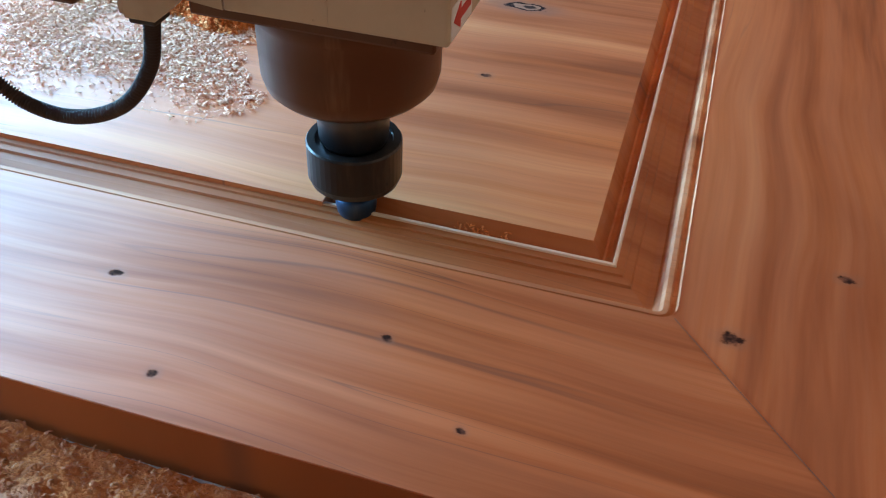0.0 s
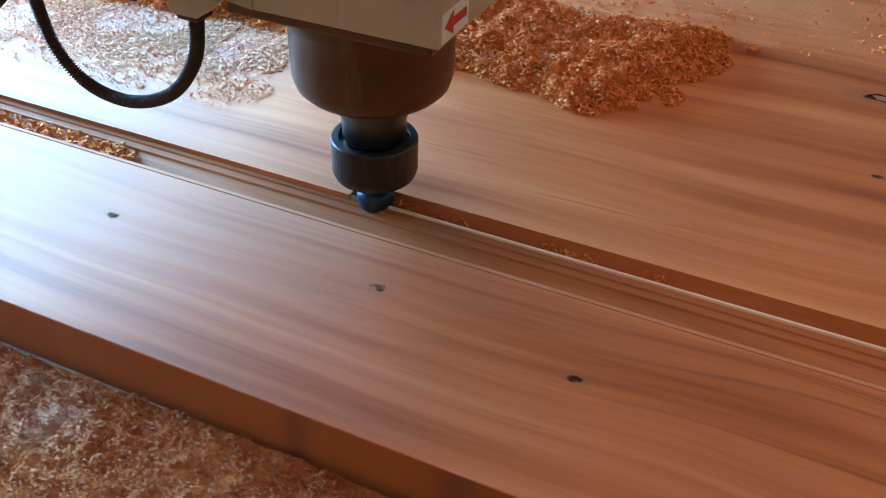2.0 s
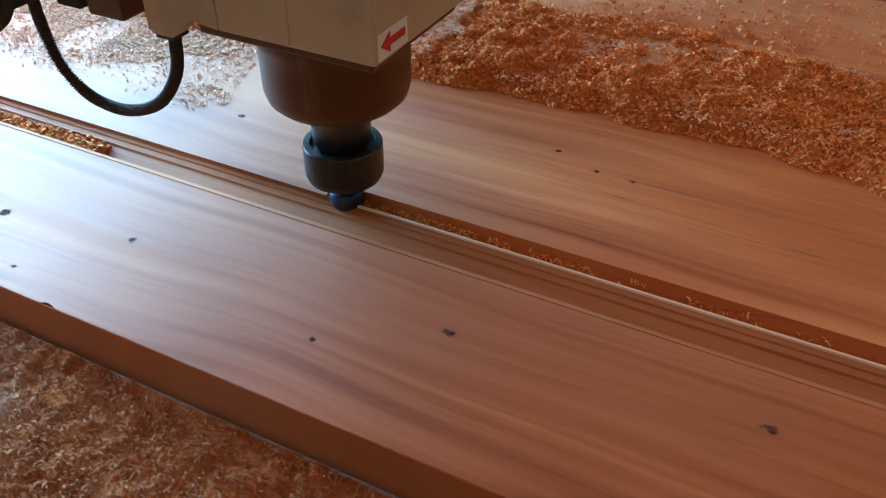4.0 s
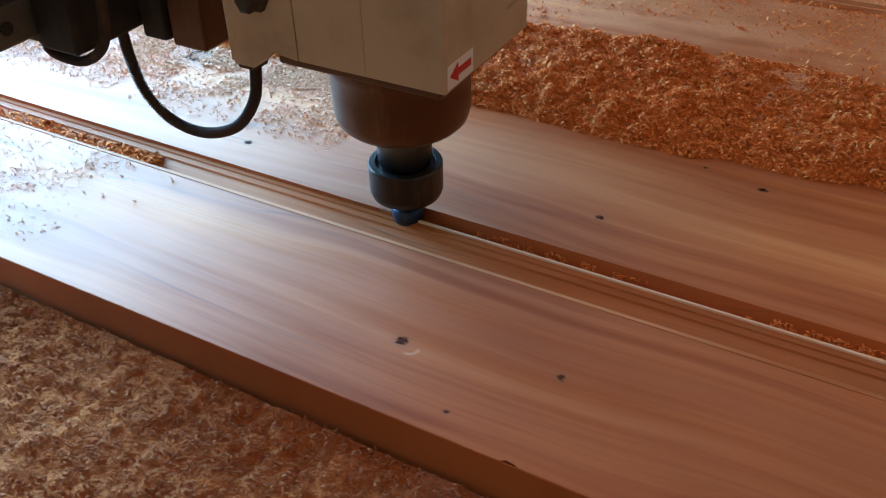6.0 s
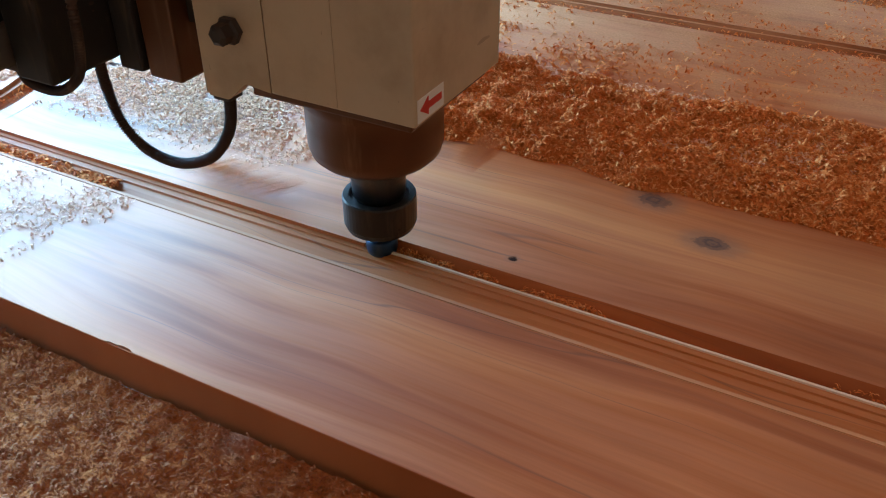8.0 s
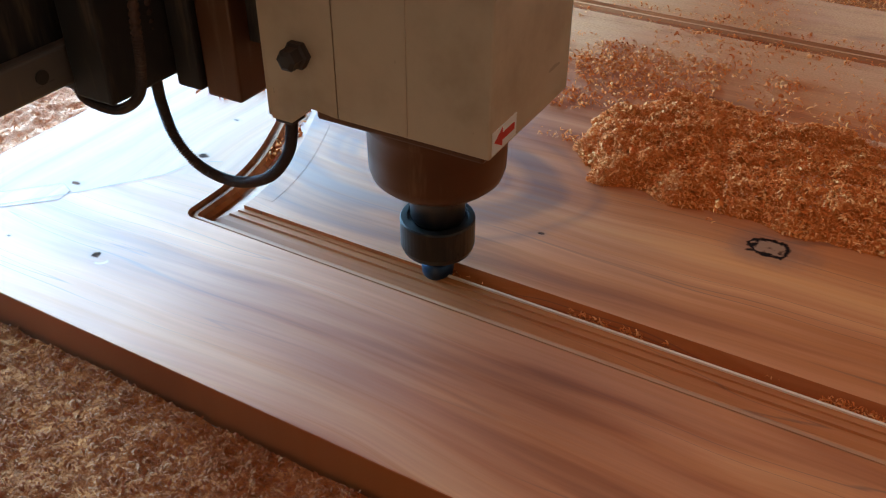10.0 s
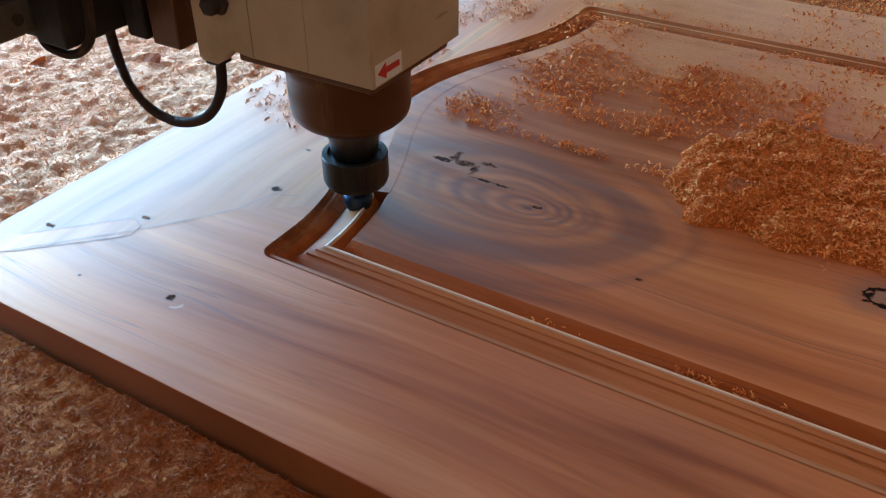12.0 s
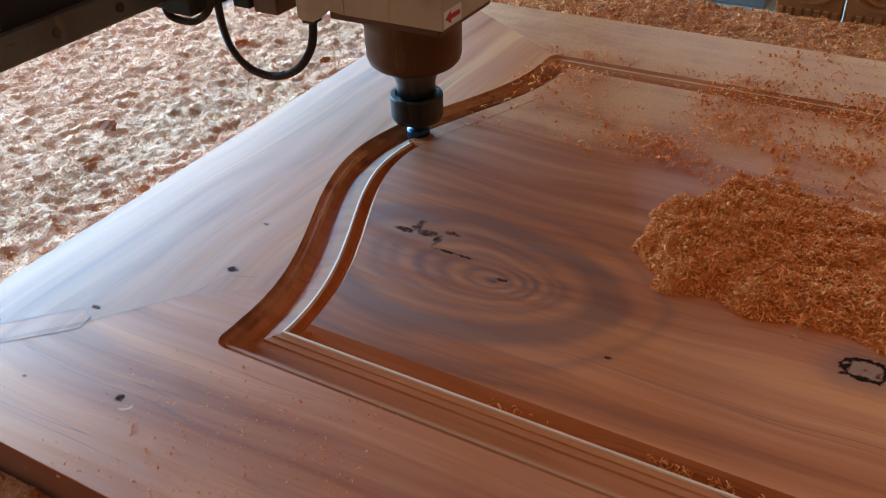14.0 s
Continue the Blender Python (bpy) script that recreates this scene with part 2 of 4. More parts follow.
def paint(name, colour, rough=0.45, grime=(0.25, 0.15, 0.08), amount=0.5, metal=0.0):
    """Machine paint with dust film, smears and small scratches."""
    n = Nodes(name)
    a = n.noise(n.mapped((14, 14, 14)), 1.0, 5.0, 0.6)
    s = n.noise(n.mapped((60, 60, 9)), 1.0, 4.0, 0.6)
    sc = n.noise(n.mapped((260, 30, 140)), 1.0, 2.0, 0.5)
    col = n.mix(n.math("MULTIPLY", n.span(a, 0.40, 0.72), amount), colour, grime)
    col = n.mix(n.math("MULTIPLY", n.span(s, 0.55, 0.8), amount * 0.5), col, (0.5, 0.33, 0.2))
    col = n.mix(n.span(sc, 0.74, 0.78, 0.0, 0.5), col, tuple(c * 0.4 for c in colour))
    n.bump(n.math("ADD", a, s), 0.12, 0.001)
    return n.done(col, n.math("ADD", rough, n.math("MULTIPLY", a, 0.2)), metal)


NEAR_SPOTS = [(0.539, 0.021, 0.003, 0.0025), (0.487, 0.074, 0.005, 0.0025), (0.627, 0.074, 0.003, 0.0025), (0.674, 0.034, 0.0025, 0.002),
              (-0.092, 0.053, 0.0042, 0.0036, "nail"), (0.0, 0.068, 0.003, 0.003), (-0.043, 0.017, 0.002, 0.0015), (0.147, 0.044, 0.0022, 0.0018),
              (0.208, 0.083, 0.004, 0.0035), (-0.865, 0.062, 0.0042, 0.0034, "nail"), (-0.938, 0.048, 0.0018, 0.0014), (0.374, 0.093, 0.004, 0.003)]
PANEL_SPOTS = [(0.010, 0.318, 0.0025, 0.0016), (0.054, 0.307, 0.005, 0.0022), (0.191, 0.283, 0.0025, 0.0018), (0.223, 0.27, 0.0025, 0.0018),
               (0.249, 0.269, 0.0025, 0.002), (-0.036, 0.222, 0.004, 0.0025), (-0.318, 0.194, 0.004, 0.0032), (-0.606, 0.239, 0.0035, 0.002),
               (0.604, 0.331, 0.004, 0.003), (0.605, 0.449, 0.016, 0.007, "ring"), (-0.458, 0.301, 0.016, 0.012, "ring"), (-0.257, 0.312, 0.013, 0.0095, "soft"), (-0.204, 0.275, 0.014, 0.009, "soft"),
               (-0.706, 0.286, 0.007, 0.0022), (-0.786, 0.316, 0.012, 0.0055), (-0.752, 0.300, 0.019, 0.0018), (-0.770, 0.324, 0.009, 0.0040), (-0.799, 0.322, 0.0048, 0.011), (-0.775, 0.311, 0.004, 0.009), (-0.808, 0.313, 0.010, 0.0035)]
M_STILE = wood("stile_wood", "x", NEAR_SPOTS, (), 0.0)
M_STILE_FAR = wood("far_stile_wood", "x", (), (), 4.3, dusty=0.62)
M_RAIL = wood("rail_wood", "y", [(-0.895, 0.205, 0.005, 0.004), (-0.953, 0.122, 0.005, 0.003), (-1.007, 0.078, 0.005, 0.0025), (-0.913, 0.269, 0.003, 0.002)],
              (), 7.9)
M_RAIL_R = wood("bottom_rail_wood", "y", [(0.778, 0.127, 0.006, 0.0045), (0.831, 0.19, 0.005, 0.0035)], (), 12.4)
M_PANEL = wood("panel_wood", "x", PANEL_SPOTS, [(-0.706, 0.286, 0.104, 0.068)], 2.2, dusty=0.50)
M_CUT = wood("fresh_cut_wood", "x", (), (), 5.5, fresh=True, gloss=0.4)
M_FILLET = wood("pale_torn_wood", "x", (), (), 8.2, pale=True, gloss=0.55)
M_BEVEL = wood("fresh_bevel_wood", "x", (), (), 6.5, bevel=True, gloss=0.5)
M_PALE = paint("pale_ridge_wood", (0.84, 0.64, 0.46), 0.5, (0.68, 0.40, 0.22), 0.5)
M_PATCH = wood("repair_wood", "y", (), (), 21.0)
M_EDGE = wood("sawn_edge_wood", "x", (), (), 9.1, bevel=True, gloss=0.6)
M_CHIP = chip_material("wood_chip")
# Lit copy of wood_chip: the daylight left of the spindle is in its colour.
M_CHIP_LIT = chip_material("daylit_wood_chip", 0.6)
# Half-bleached chips, carry the daylight on the left end of the bed.
M_CHIP_BED = chip_material("daylit_bed_chip", 0.38)
# Shaded copy of wood_chip for the strip in front of the door.
M_CHIP_SHADED = chip_material("shaded_wood_chip", 0.0, 0.82)
# Ramp kept dark so that the near bed reads as shaded.
M_DUST = dust_material("shaded_sawdust", ((0.34, (0.20, 0.058, 0.015)), (0.5, (0.38, 0.118, 0.030)), (0.68, (0.56, 0.20, 0.055))))
# Sawdust lightened for the left bed, its daylight mixed into the ramp.
M_DUST_LIT = dust_material("daylit_pale_sawdust", ((0.34, (0.50, 0.19, 0.09)), (0.5, (0.78, 0.37, 0.22)), (0.66, (0.90, 0.55, 0.38))), 0.7, (0.62, 0.60, 0.58), 0.64)
M_HEAP = dust_material("sawdust_heap", ((0.34, (0.40, 0.105, 0.024)), (0.5, (0.66, 0.20, 0.048)), (0.68, (0.84, 0.33, 0.10))), 0.0)
M_CREAM = paint("cream_machine_paint", (0.52, 0.40, 0.27), 0.45, (0.27, 0.18, 0.10), 0.5)
M_DARKPAINT = paint("dark_grey_machine_paint", (0.010, 0.009, 0.009), 0.6, (0.03, 0.015, 0.009), 0.4)
M_NOSE = paint("dusty_spindle_steel", (0.10, 0.040, 0.018), 0.28, (0.16, 0.066, 0.028), 0.5, 0.35)
M_NUT = paint("black_oxide_steel", (0.022, 0.020, 0.020), 0.28, (0.05, 0.032, 0.02), 0.3, 0.5)
M_NECK = paint("polished_dark_steel", (0.10, 0.11, 0.13), 0.2, (0.05, 0.04, 0.03), 0.3, 0.9)
M_BIT = paint("blue_coated_carbide", (0.010, 0.040, 0.095), 0.25, (0.05, 0.06, 0.08), 0.3, 0.6)
M_RAILSTEEL = paint("rail_steel", (0.13, 0.12, 0.11), 0.4, (0.07, 0.04, 0.03), 0.5, 0.5)
M_BLACK = paint("black_rubber", (0.018, 0.016, 0.015), 0.5, (0.10, 0.05, 0.025), 0.35)
M_HOSE = paint("black_corrugated_conduit", (0.028, 0.012, 0.007), 0.6, (0.14, 0.06, 0.03), 0.35)
M_GLUE = paint("dark_glue_line", (0.17, 0.085, 0.055), 0.5, (0.28, 0.14, 0.08), 0.6)
M_SCRAP = wood("scrap_wood", "x", (), (), 31.0, bevel=True, gloss=0.6)
M_WHITE = paint("white_sticker", (0.75, 0.73, 0.70), 0.5, (0.5, 0.4, 0.3), 0.25)
M_RED = paint("red_print", (0.55, 0.03, 0.02), 0.5, (0.3, 0.05, 0.03), 0.2)
M_BED = paint("grey_bed_board", (0.24, 0.23, 0.22), 0.6, (0.36, 0.2, 0.1), 0.6)
# Colour of the unseen walls, set for the warmth of their bounce.
M_WALL = paint("ochre_plaster", (0.20, 0.08, 0.035), 0.85, (0.14, 0.06, 0.028), 0.6)
M_FLOOR = paint("dusty_concrete", (0.22, 0.13, 0.08), 0.85, (0.30, 0.16, 0.075), 0.7)
M_ROOF = paint("brown_roof_sheet", (0.22, 0.15, 0.10), 0.7, (0.3, 0.18, 0.1), 0.5)
M_GREEN = paint("pale_green_paint", (0.45, 0.58, 0.50), 0.5, (0.3, 0.25, 0.2), 0.4)
M_GREY = paint("grey_plastic", (0.22, 0.23, 0.25), 0.5, (0.2, 0.15, 0.1), 0.3)
M_CARVED = wood("carved_pale_wood", "x", (), (), 15.0, fresh=True, gloss=0.6)


# ---- mesh helpers ----
def mesh_object(name, bm, material, smooth=False):
    me = bpy.data.meshes.new(name)
    bmesh.ops.recalc_face_normals(bm, faces=bm.faces)
    bm.to_mesh(me)
    bm.free()
    me.materials.append(material)
    if smooth:
        for p in me.polygons:
            p.use_smooth = True
    return new(name, me)


def part(name, bm, material, parent, label="", smooth=False):
    ob = mesh_object(name, bm, material, smooth)
    ob.parent = parent
    if label:
        ob["label"] = label
    return ob


def box(bm, x0, y0, z0, x1, y1, z1, bevel=0.0):
    made = bmesh.ops.create_cube(bm, size=1.0)["verts"]
    for v in made:
        v.co = Vector(((x0 + x1) / 2 + v.co.x * (x1 - x0), (y0 + y1) / 2 + v.co.y * (y1 - y0), (z0 + z1) / 2 + v.co.z * (z1 - z0)))
    if bevel:
        edges = list({e for v in made for e in v.link_edges})
        bmesh.ops.bevel(bm, geom=edges, offset=bevel, segments=2, profile=0.5, affect="EDGES")
    return bm


def boxed(*args, bevel=0.0):
    return box(bmesh.new(), *args, bevel=bevel)


def prism(points, z0, z1, bm=None):
    """A plate with the outline points, from z0 up to z1."""
    bm = bm or bmesh.new()
    top = [bm.verts.new((x, y, z1)) for x, y in points]
    low = [bm.verts.new((x, y, z0)) for x, y in points]
    faces = [bm.faces.new(top), bm.faces.new(low[::-1])]
    for i in range(len(points)):
        j = (i + 1) % len(points)
        bm.faces.new((low[i], low[j], top[j], top[i]))
    bm.normal_update()
    bmesh.ops.triangulate(bm, faces=faces)
    return bm


def lathe(profile, steps=40, bm=None):
    """A turned body round z from (radius, z) pairs."""
    bm = bm or bmesh.new()
    rings = []
    for r, z in profile:
        rings.append([bm.verts.new((r * math.cos(2 * math.pi * k / steps), r * math.sin(2 * math.pi * k / steps), z)) for k in range(steps)])
    for a, b in zip(rings, rings[1:]):
        for k in range(steps):
            j = (k + 1) % steps
            bm.faces.new((a[k], a[j], b[j], b[k]))
    bm.faces.new(rings[0][::-1])
    bm.faces.new(rings[-1])
    return bm


def spline(points, count):
    """Catmull-Rom through the points."""
    pts = [Vector(p) for p in points]
    pts = [pts[0] * 2 - pts[1]] + pts + [pts[-1] * 2 - pts[-2]]
    out = []
    n = len(pts) - 3
    for i in range(count):
        u = i / (count - 1) * n
        k = min(int(u), n - 1)
        f = u - k
        a, b, c, d = pts[k:k + 4]
        out.append(0.5 * ((2 * b) + (c - a) * f + (2 * a - 5 * b + 4 * c - d) * f * f + (3 * b - a - 3 * c + d) * f ** 3))
    return out


def ribbed_tube(points, radius, rib, pitch, sides=12):
    """A corrugated conduit along the points: radius goes in and out by rib each pitch."""
    line = spline(points, 60)
    length = sum((b - a).length for a, b in zip(line, line[1:]))
    count = int(length / pitch) * 4
    line = spline(points, count)
    bm = bmesh.new()
    rings = []
    side = Vector((0, 1, 0))
    for i, p in enumerate(line):
        ahead = (line[min(i + 1, count - 1)] - line[max(i - 1, 0)]).normalized()
        u = (side - ahead * side.dot(ahead)).normalized()
        w = ahead.cross(u)
        r = radius + (rib if i % 4 in (0, 1) else -rib)
        rings.append([bm.verts.new(p + (u * math.cos(2 * math.pi * k / sides) + w * math.sin(2 * math.pi * k / sides)) * r) for k in range(sides)])
    for a, b in zip(rings, rings[1:]):
        for k in range(sides):
            j = (k + 1) % sides
            bm.faces.new((a[k], a[j], b[j], b[k]))
    bm.faces.new(rings[0][::-1])
    bm.faces.new(rings[-1])
    return bm


# ---- the shed: an unseen shell added to bound and bounce the light ----
FLOOR_Z = -0.85


def structure(name, bm, material):
    return tagged(mesh_object(name, bm, material), kind="structure")


def build_unseen_shed():
    x0, x1, y0, y1, z1 = OPEN_X, 4.0, -3.2, NORTH_Y, ROOF_Z
    structure("floor", boxed(x0 - 0.2, y0 - 0.2, FLOOR_Z - 0.1, x1 + 0.2, y1 + 0.2, FLOOR_Z), M_FLOOR)
    # ceiling in four pieces round the hole for the amber fill lamp
    bm = boxed(x0 - 0.2, y0 - 0.2, z1, FILL_X0, y1 + 0.2, z1 + 0.1)
    box(bm, FILL_X1, y0 - 0.2, z1, x1 + 0.2, y1 + 0.2, z1 + 0.1)
    box(bm, FILL_X0, y0 - 0.2, z1, FILL_X1, FILL_Y0, z1 + 0.1)
    box(bm, FILL_X0, FILL_Y1, z1, FILL_X1, y1 + 0.2, z1 + 0.1)
    structure("ceiling", bm, M_ROOF)
    # gap left in the unseen wall for the added north lamp
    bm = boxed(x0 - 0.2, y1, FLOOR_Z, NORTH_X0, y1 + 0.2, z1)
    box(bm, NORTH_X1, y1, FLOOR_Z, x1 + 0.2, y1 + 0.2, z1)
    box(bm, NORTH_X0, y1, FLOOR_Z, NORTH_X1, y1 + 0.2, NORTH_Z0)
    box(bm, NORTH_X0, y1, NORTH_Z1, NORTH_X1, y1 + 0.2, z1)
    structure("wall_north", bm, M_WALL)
    structure("wall_south", boxed(x0 - 0.2, y0 - 0.2, FLOOR_Z, x1 + 0.2, y0, z1), M_WALL)
    structure("wall_east", boxed(x1, y0, FLOOR_Z, x1 + 0.2, y1, z1), M_WALL)
    # assumed opening for the west daylight lamp
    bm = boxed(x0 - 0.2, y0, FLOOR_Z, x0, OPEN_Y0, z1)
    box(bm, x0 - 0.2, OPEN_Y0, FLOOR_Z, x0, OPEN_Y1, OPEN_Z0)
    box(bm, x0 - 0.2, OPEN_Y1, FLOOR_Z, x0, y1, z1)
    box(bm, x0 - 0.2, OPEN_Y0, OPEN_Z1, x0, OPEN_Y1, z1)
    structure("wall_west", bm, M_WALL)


build_unseen_shed()

# ---- the router bed ----
BED_Z = -0.033
bed = tagged(new("router_bed"), "long grey router bed under a layer of sawdust", "machine bed")
part("bed_board", boxed(-1.95, -0.62, BED_Z - 0.03, 1.75, 1.026, BED_Z, bevel=0.003), M_BED, bed)
part("bed_frame", boxed(-1.9, -0.55, BED_Z - 0.17, 1.7, 1.0, BED_Z - 0.03), M_DARKPAINT, bed)
for lx in (-1.7, -0.1, 1.5):
    for ly in (-0.45, 0.9):
        part("leg", boxed(lx - 0.05, ly - 0.05, FLOOR_Z, lx + 0.05, ly + 0.05, BED_Z - 0.17), M_DARKPAINT, bed)

# ---- the door being cut ----
DX0, DX1, DY0, DY1 = -1.043, 0.955, 0.0, 0.832
AX, BX, NY, FY, MID = -0.850, 0.752, 0.130, 0.702, 0.416


def arch_x(y):
    u = min(abs(y - MID) / 0.25, 1.0)
    return AX - 0.071 * (0.5 + 0.5 * math.cos(math.pi * u))


def arch_at(y, d):
    """A point of the arch, d inside its outer edge."""
    s = (arch_x(y + 0.001) - arch_x(y - 0.001)) / 0.002
    k = math.hypot(1, s)
    return arch_x(y) + d / k, y - d * s / k


def ring(d, corner=0.010):
    """The closed outline of the cut, d inside its outer edge, anticlockwise from the near left corner."""
    pts = []
    for cx, cy, sx, sy, a0 in ((AX, NY, 1, 1, 180), (BX, NY, -1, 1, 270), (BX, FY, -1, -1, 0), (AX, FY, 1, -1, 90)):
        e = max(d, corner)
        r = max(corner - d, 0.0)
        for k in range(6):
            a = radians(a0 + 90 * k / 5)
            pts.append((cx + sx * e + r * math.cos(a), cy + sy * e + r * math.sin(a)))
    n = 56
    lo, hi = NY + max(d, corner), FY - max(d, corner)
    for k in range(1, n):
        y = FY - 0.012 + (NY + 0.012 - FY + 0.012) * k / n
        x, yy = arch_at(y, d)
        pts.append((x, min(max(yy, lo), hi)))
    return pts


PROFILE = [(0.0, 0.0), (0.0008, -0.0036), (0.0028, -0.0046), (0.0042, -0.0026), (0.0068, -0.0028), (0.0084, -0.0066), (0.0115, -0.0092),
           (0.0150, -0.0095), (0.0190, -0.0078), (0.0235, -0.0068), (0.0242, -0.0052), (0.0285, -0.0046), (0.0290, -0.0034), (0.0330, -0.0030),
           (0.0348, -0.0034), (0.0376, -0.0082), (0.0398, -0.0099), (0.0412, -0.0099), (0.0444, -0.0052), (0.0475, 0.0)]
FIELD, FILLET_TO, BEVEL_FROM = 0.0475, 5, 14

door = tagged(new("panel_door"), "solid brown wooden door lying flat with a freshly routed arched panel", "door")


def ring_part(name, profile, material, label):
    """A part of the moulding: the profile (distance in, height) swept round the cut."""
    bm = bmesh.new()
    rings = [[bm.verts.new((x, y, z)) for x, y in ring(d)] for d, z in profile]
    n = len(rings[0])
    for a, b in zip(rings, rings[1:]):
        for k in range(n):
            j = (k + 1) % n
            if (a[k].co - a[j].co).length + (b[k].co - b[j].co).length > 1e-6:
                bm.faces.new((a[k], a[j], b[j], b[k]))
    bmesh.ops.remove_doubles(bm, verts=bm.verts, dist=1e-6)
    return part(name, bm, material, door, label)


def build_door():
    out = ring(0.0)
    arch = out[24:]
    near_left, near_right = out[0:6], out[6:12]
    far_right, far_left = out[12:18], out[18:24]
    # the mitres of the frame
    ml = [(DX0, DY0), (-0.947, 0.106), (-0.902, 0.165)]
    split = [i for i, p in enumerate(arch) if p[1] < 0.205][0]
    mr = (0.862, DY0)
    notch = [(-0.498, 0), (-0.496, 0.0012), (-0.489, 0.0007), (-0.486, 0.0018), (-0.479, 0.0014), (-0.476, 0), (-0.004, 0), (-0.001, 0.0018), (0.004, 0.0012), (0.006, 0)]
    # outlines run round each frame piece
    nl = [(DX0, DY0)] + notch + [mr, near_right[3], near_right[2], near_right[1], near_right[0]] + near_left[::-1] + arch[split:][::-1] + [ml[2], ml[1]]
    part("near_stile", prism(nl, BED_Z, 0.0), M_STILE, door, "planed stile with long dark grain streaks")
    left = [ml[0], ml[1], ml[2]] + arch[:split + 1][::-1] + [far_left[5], far_left[4], far_left[3], far_left[2], (DX0, DY1)]
    part("top_rail", prism(left, BED_Z, -0.0002), M_RAIL, door, "planed top rail with crosswise grain and small knots")
    far = [far_left[2], far_left[1], far_left[0]] + far_right[::-1][:4] + [(0.862, DY1), (DX0, DY1)]
    part("far_stile", prism(far, BED_Z, 0.0), M_STILE_FAR, door)
    right = [(mr[0], DY0), (DX1, DY0), (DX1, DY1), (0.862, DY1), far_right[2], far_right[1], far_right[0]] + near_right[3:][::-1]
    part("bottom_rail", prism(right, BED_Z, -0.0002), M_RAIL_R, door)
    ring_part("outer_fillet", PROFILE[:FILLET_TO + 1], M_FILLET, "pale torn outer fillet of the moulding")
    ring_part("moulding", PROFILE[FILLET_TO:BEVEL_FROM + 1], M_CUT, "freshly cut stepped moulding round the panel")
    ring_part("panel_bevel", PROFILE[BEVEL_FROM:], M_BEVEL, "deep orange freshly cut bevel of the raised panel")
    # thin pale bead laid along the top of the ridge
    ring_part("ridge_bead", ((0.0329, -0.0040), (0.0335, -0.0018), (0.0350, -0.0016), (0.0357, -0.0058)), M_PALE, "pale freshly cut ridge of the moulding")
    pts, seen = [], None
    for p in ring(FIELD):
        if seen is None or math.dist(p, seen) > 1e-5:
            pts.append(p)
        seen = p
    part("panel", prism(pts, -0.02, 0.0), M_PANEL, door, "raised door panel with oval ring figure and dark knots")
    part("sawn_edge", boxed(DX0 + 0.001, -0.0004, BED_Z, DX1 - 0.001, 0.0, -0.0004), M_EDGE, door, "sawn reddish-brown long edge")


build_door()
INLAY = [(-1.040, 0.022), (-1.002, 0.042), (-0.945, 0.099), (-0.948, 0.112), (-0.961, 0.117), (-1.015, 0.060), (-1.042, 0.046)]
part("inlay_patch", prism(INLAY, -0.002, 0.0001), M_PATCH, door, "wedge-shaped pale wood repair")


def joint_line(name, points, width, z, label):
    """A thin dark glue line along the points."""
    bm = bmesh.new()
    rows = []
    for i, (x, y) in enumerate(points):
        ax, ay = points[max(i - 1, 0)]
        bx, by = points[min(i + 1, len(points) - 1)]
        k = math.hypot(bx - ax, by - ay)
        nx, ny = -(by - ay) / k * width / 2, (bx - ax) / k * width / 2
        rows.append((bm.verts.new((x + nx, y + ny, z)), bm.verts.new((x - nx, y - ny, z))))
    for (a, b), (c, d) in zip(rows, rows[1:]):
        bm.faces.new((a, b, d, c))
    return part(name, bm, M_GLUE, door, label)


joint_line("inlay_joint", INLAY[1:6], 0.0006, 0.0004, "thin dark joint round the repair")
joint_line("mitre_joint", [(-1.042, 0.001), (-0.947, 0.106), (-0.925, 0.134), (-0.902, 0.165), (-0.893, 0.196), (-0.874, 0.204)], 0.0007, 0.0004, "hairline dark joint between stile and rail")
joint_line("mitre_joint", [(0.862, 0.001), (0.820, 0.050), (0.772, 0.106), (0.751, 0.131)], 0.0005, 0.0004, "hairline dark joint between stile and rail")

# waste still standing on the sides that the cutter has not reached
S0, S1, SZ = 0.0321, 0.0484, 0.00008
FEED, START_X, TOOL_D = 0.1228, 0.577, 0.0335
TOOL_Y, TURN_X, DWELL = NY + 0.0352, AX + TOOL_D, 0.14
T_TURN = (START_X - TURN_X) / FEED


def tool_path():
    """Where the cutter stands: rows of seconds, x, y."""
    times = (0.0, 0.1, *np.arange(0.25, T_TURN - 0.1, 0.25).tolist(), T_TURN - 0.05, T_TURN)
    rows = [(t, float(np.interp(t, (0, 2, 5, 7, 9.2, T_TURN), (START_X, 0.334, -0.029, -0.281, -0.553, TURN_X))), TOOL_Y) for t in times]
    # after a short dwell in the corner it climbs the arch at an even pace
    way = ((T_TURN + DWELL, TURN_X, TOOL_Y), (12.0, -0.830, 0.223), (12.5, -0.849, 0.281), (13.0, -0.873, 0.339), (13.5, -0.8875, 0.400), (14.0, -0.884, 0.462), (14.6, -0.862, 0.533))
    rows.append(way[0])
    for (t0, x0, y0), (t1, x1, y1) in zip(way, way[1:]):
        rows.append(((t0 + t1) / 2, (x0 + x1) / 2, (y0 + y1) / 2))
        rows.append((t1, x1, y1))
    return rows


TOOL = tool_path()
WASTE = []


def waste_piece(quad, when, lift=0.0):
    bm = bmesh.new()
    cx, cy = sum(p[0] for p in quad) / 4, sum(p[1] for p in quad) / 4
    prism(quad, -0.0098 + lift, SZ + lift, bm)
    ob = tagged(mesh_object("waste_strip", bm, M_PANEL), "short strip of waste wood along the routed panel edge", "wood offcut", "waste strips along the panel edge")
    WASTE.append((ob, cx, cy, when))


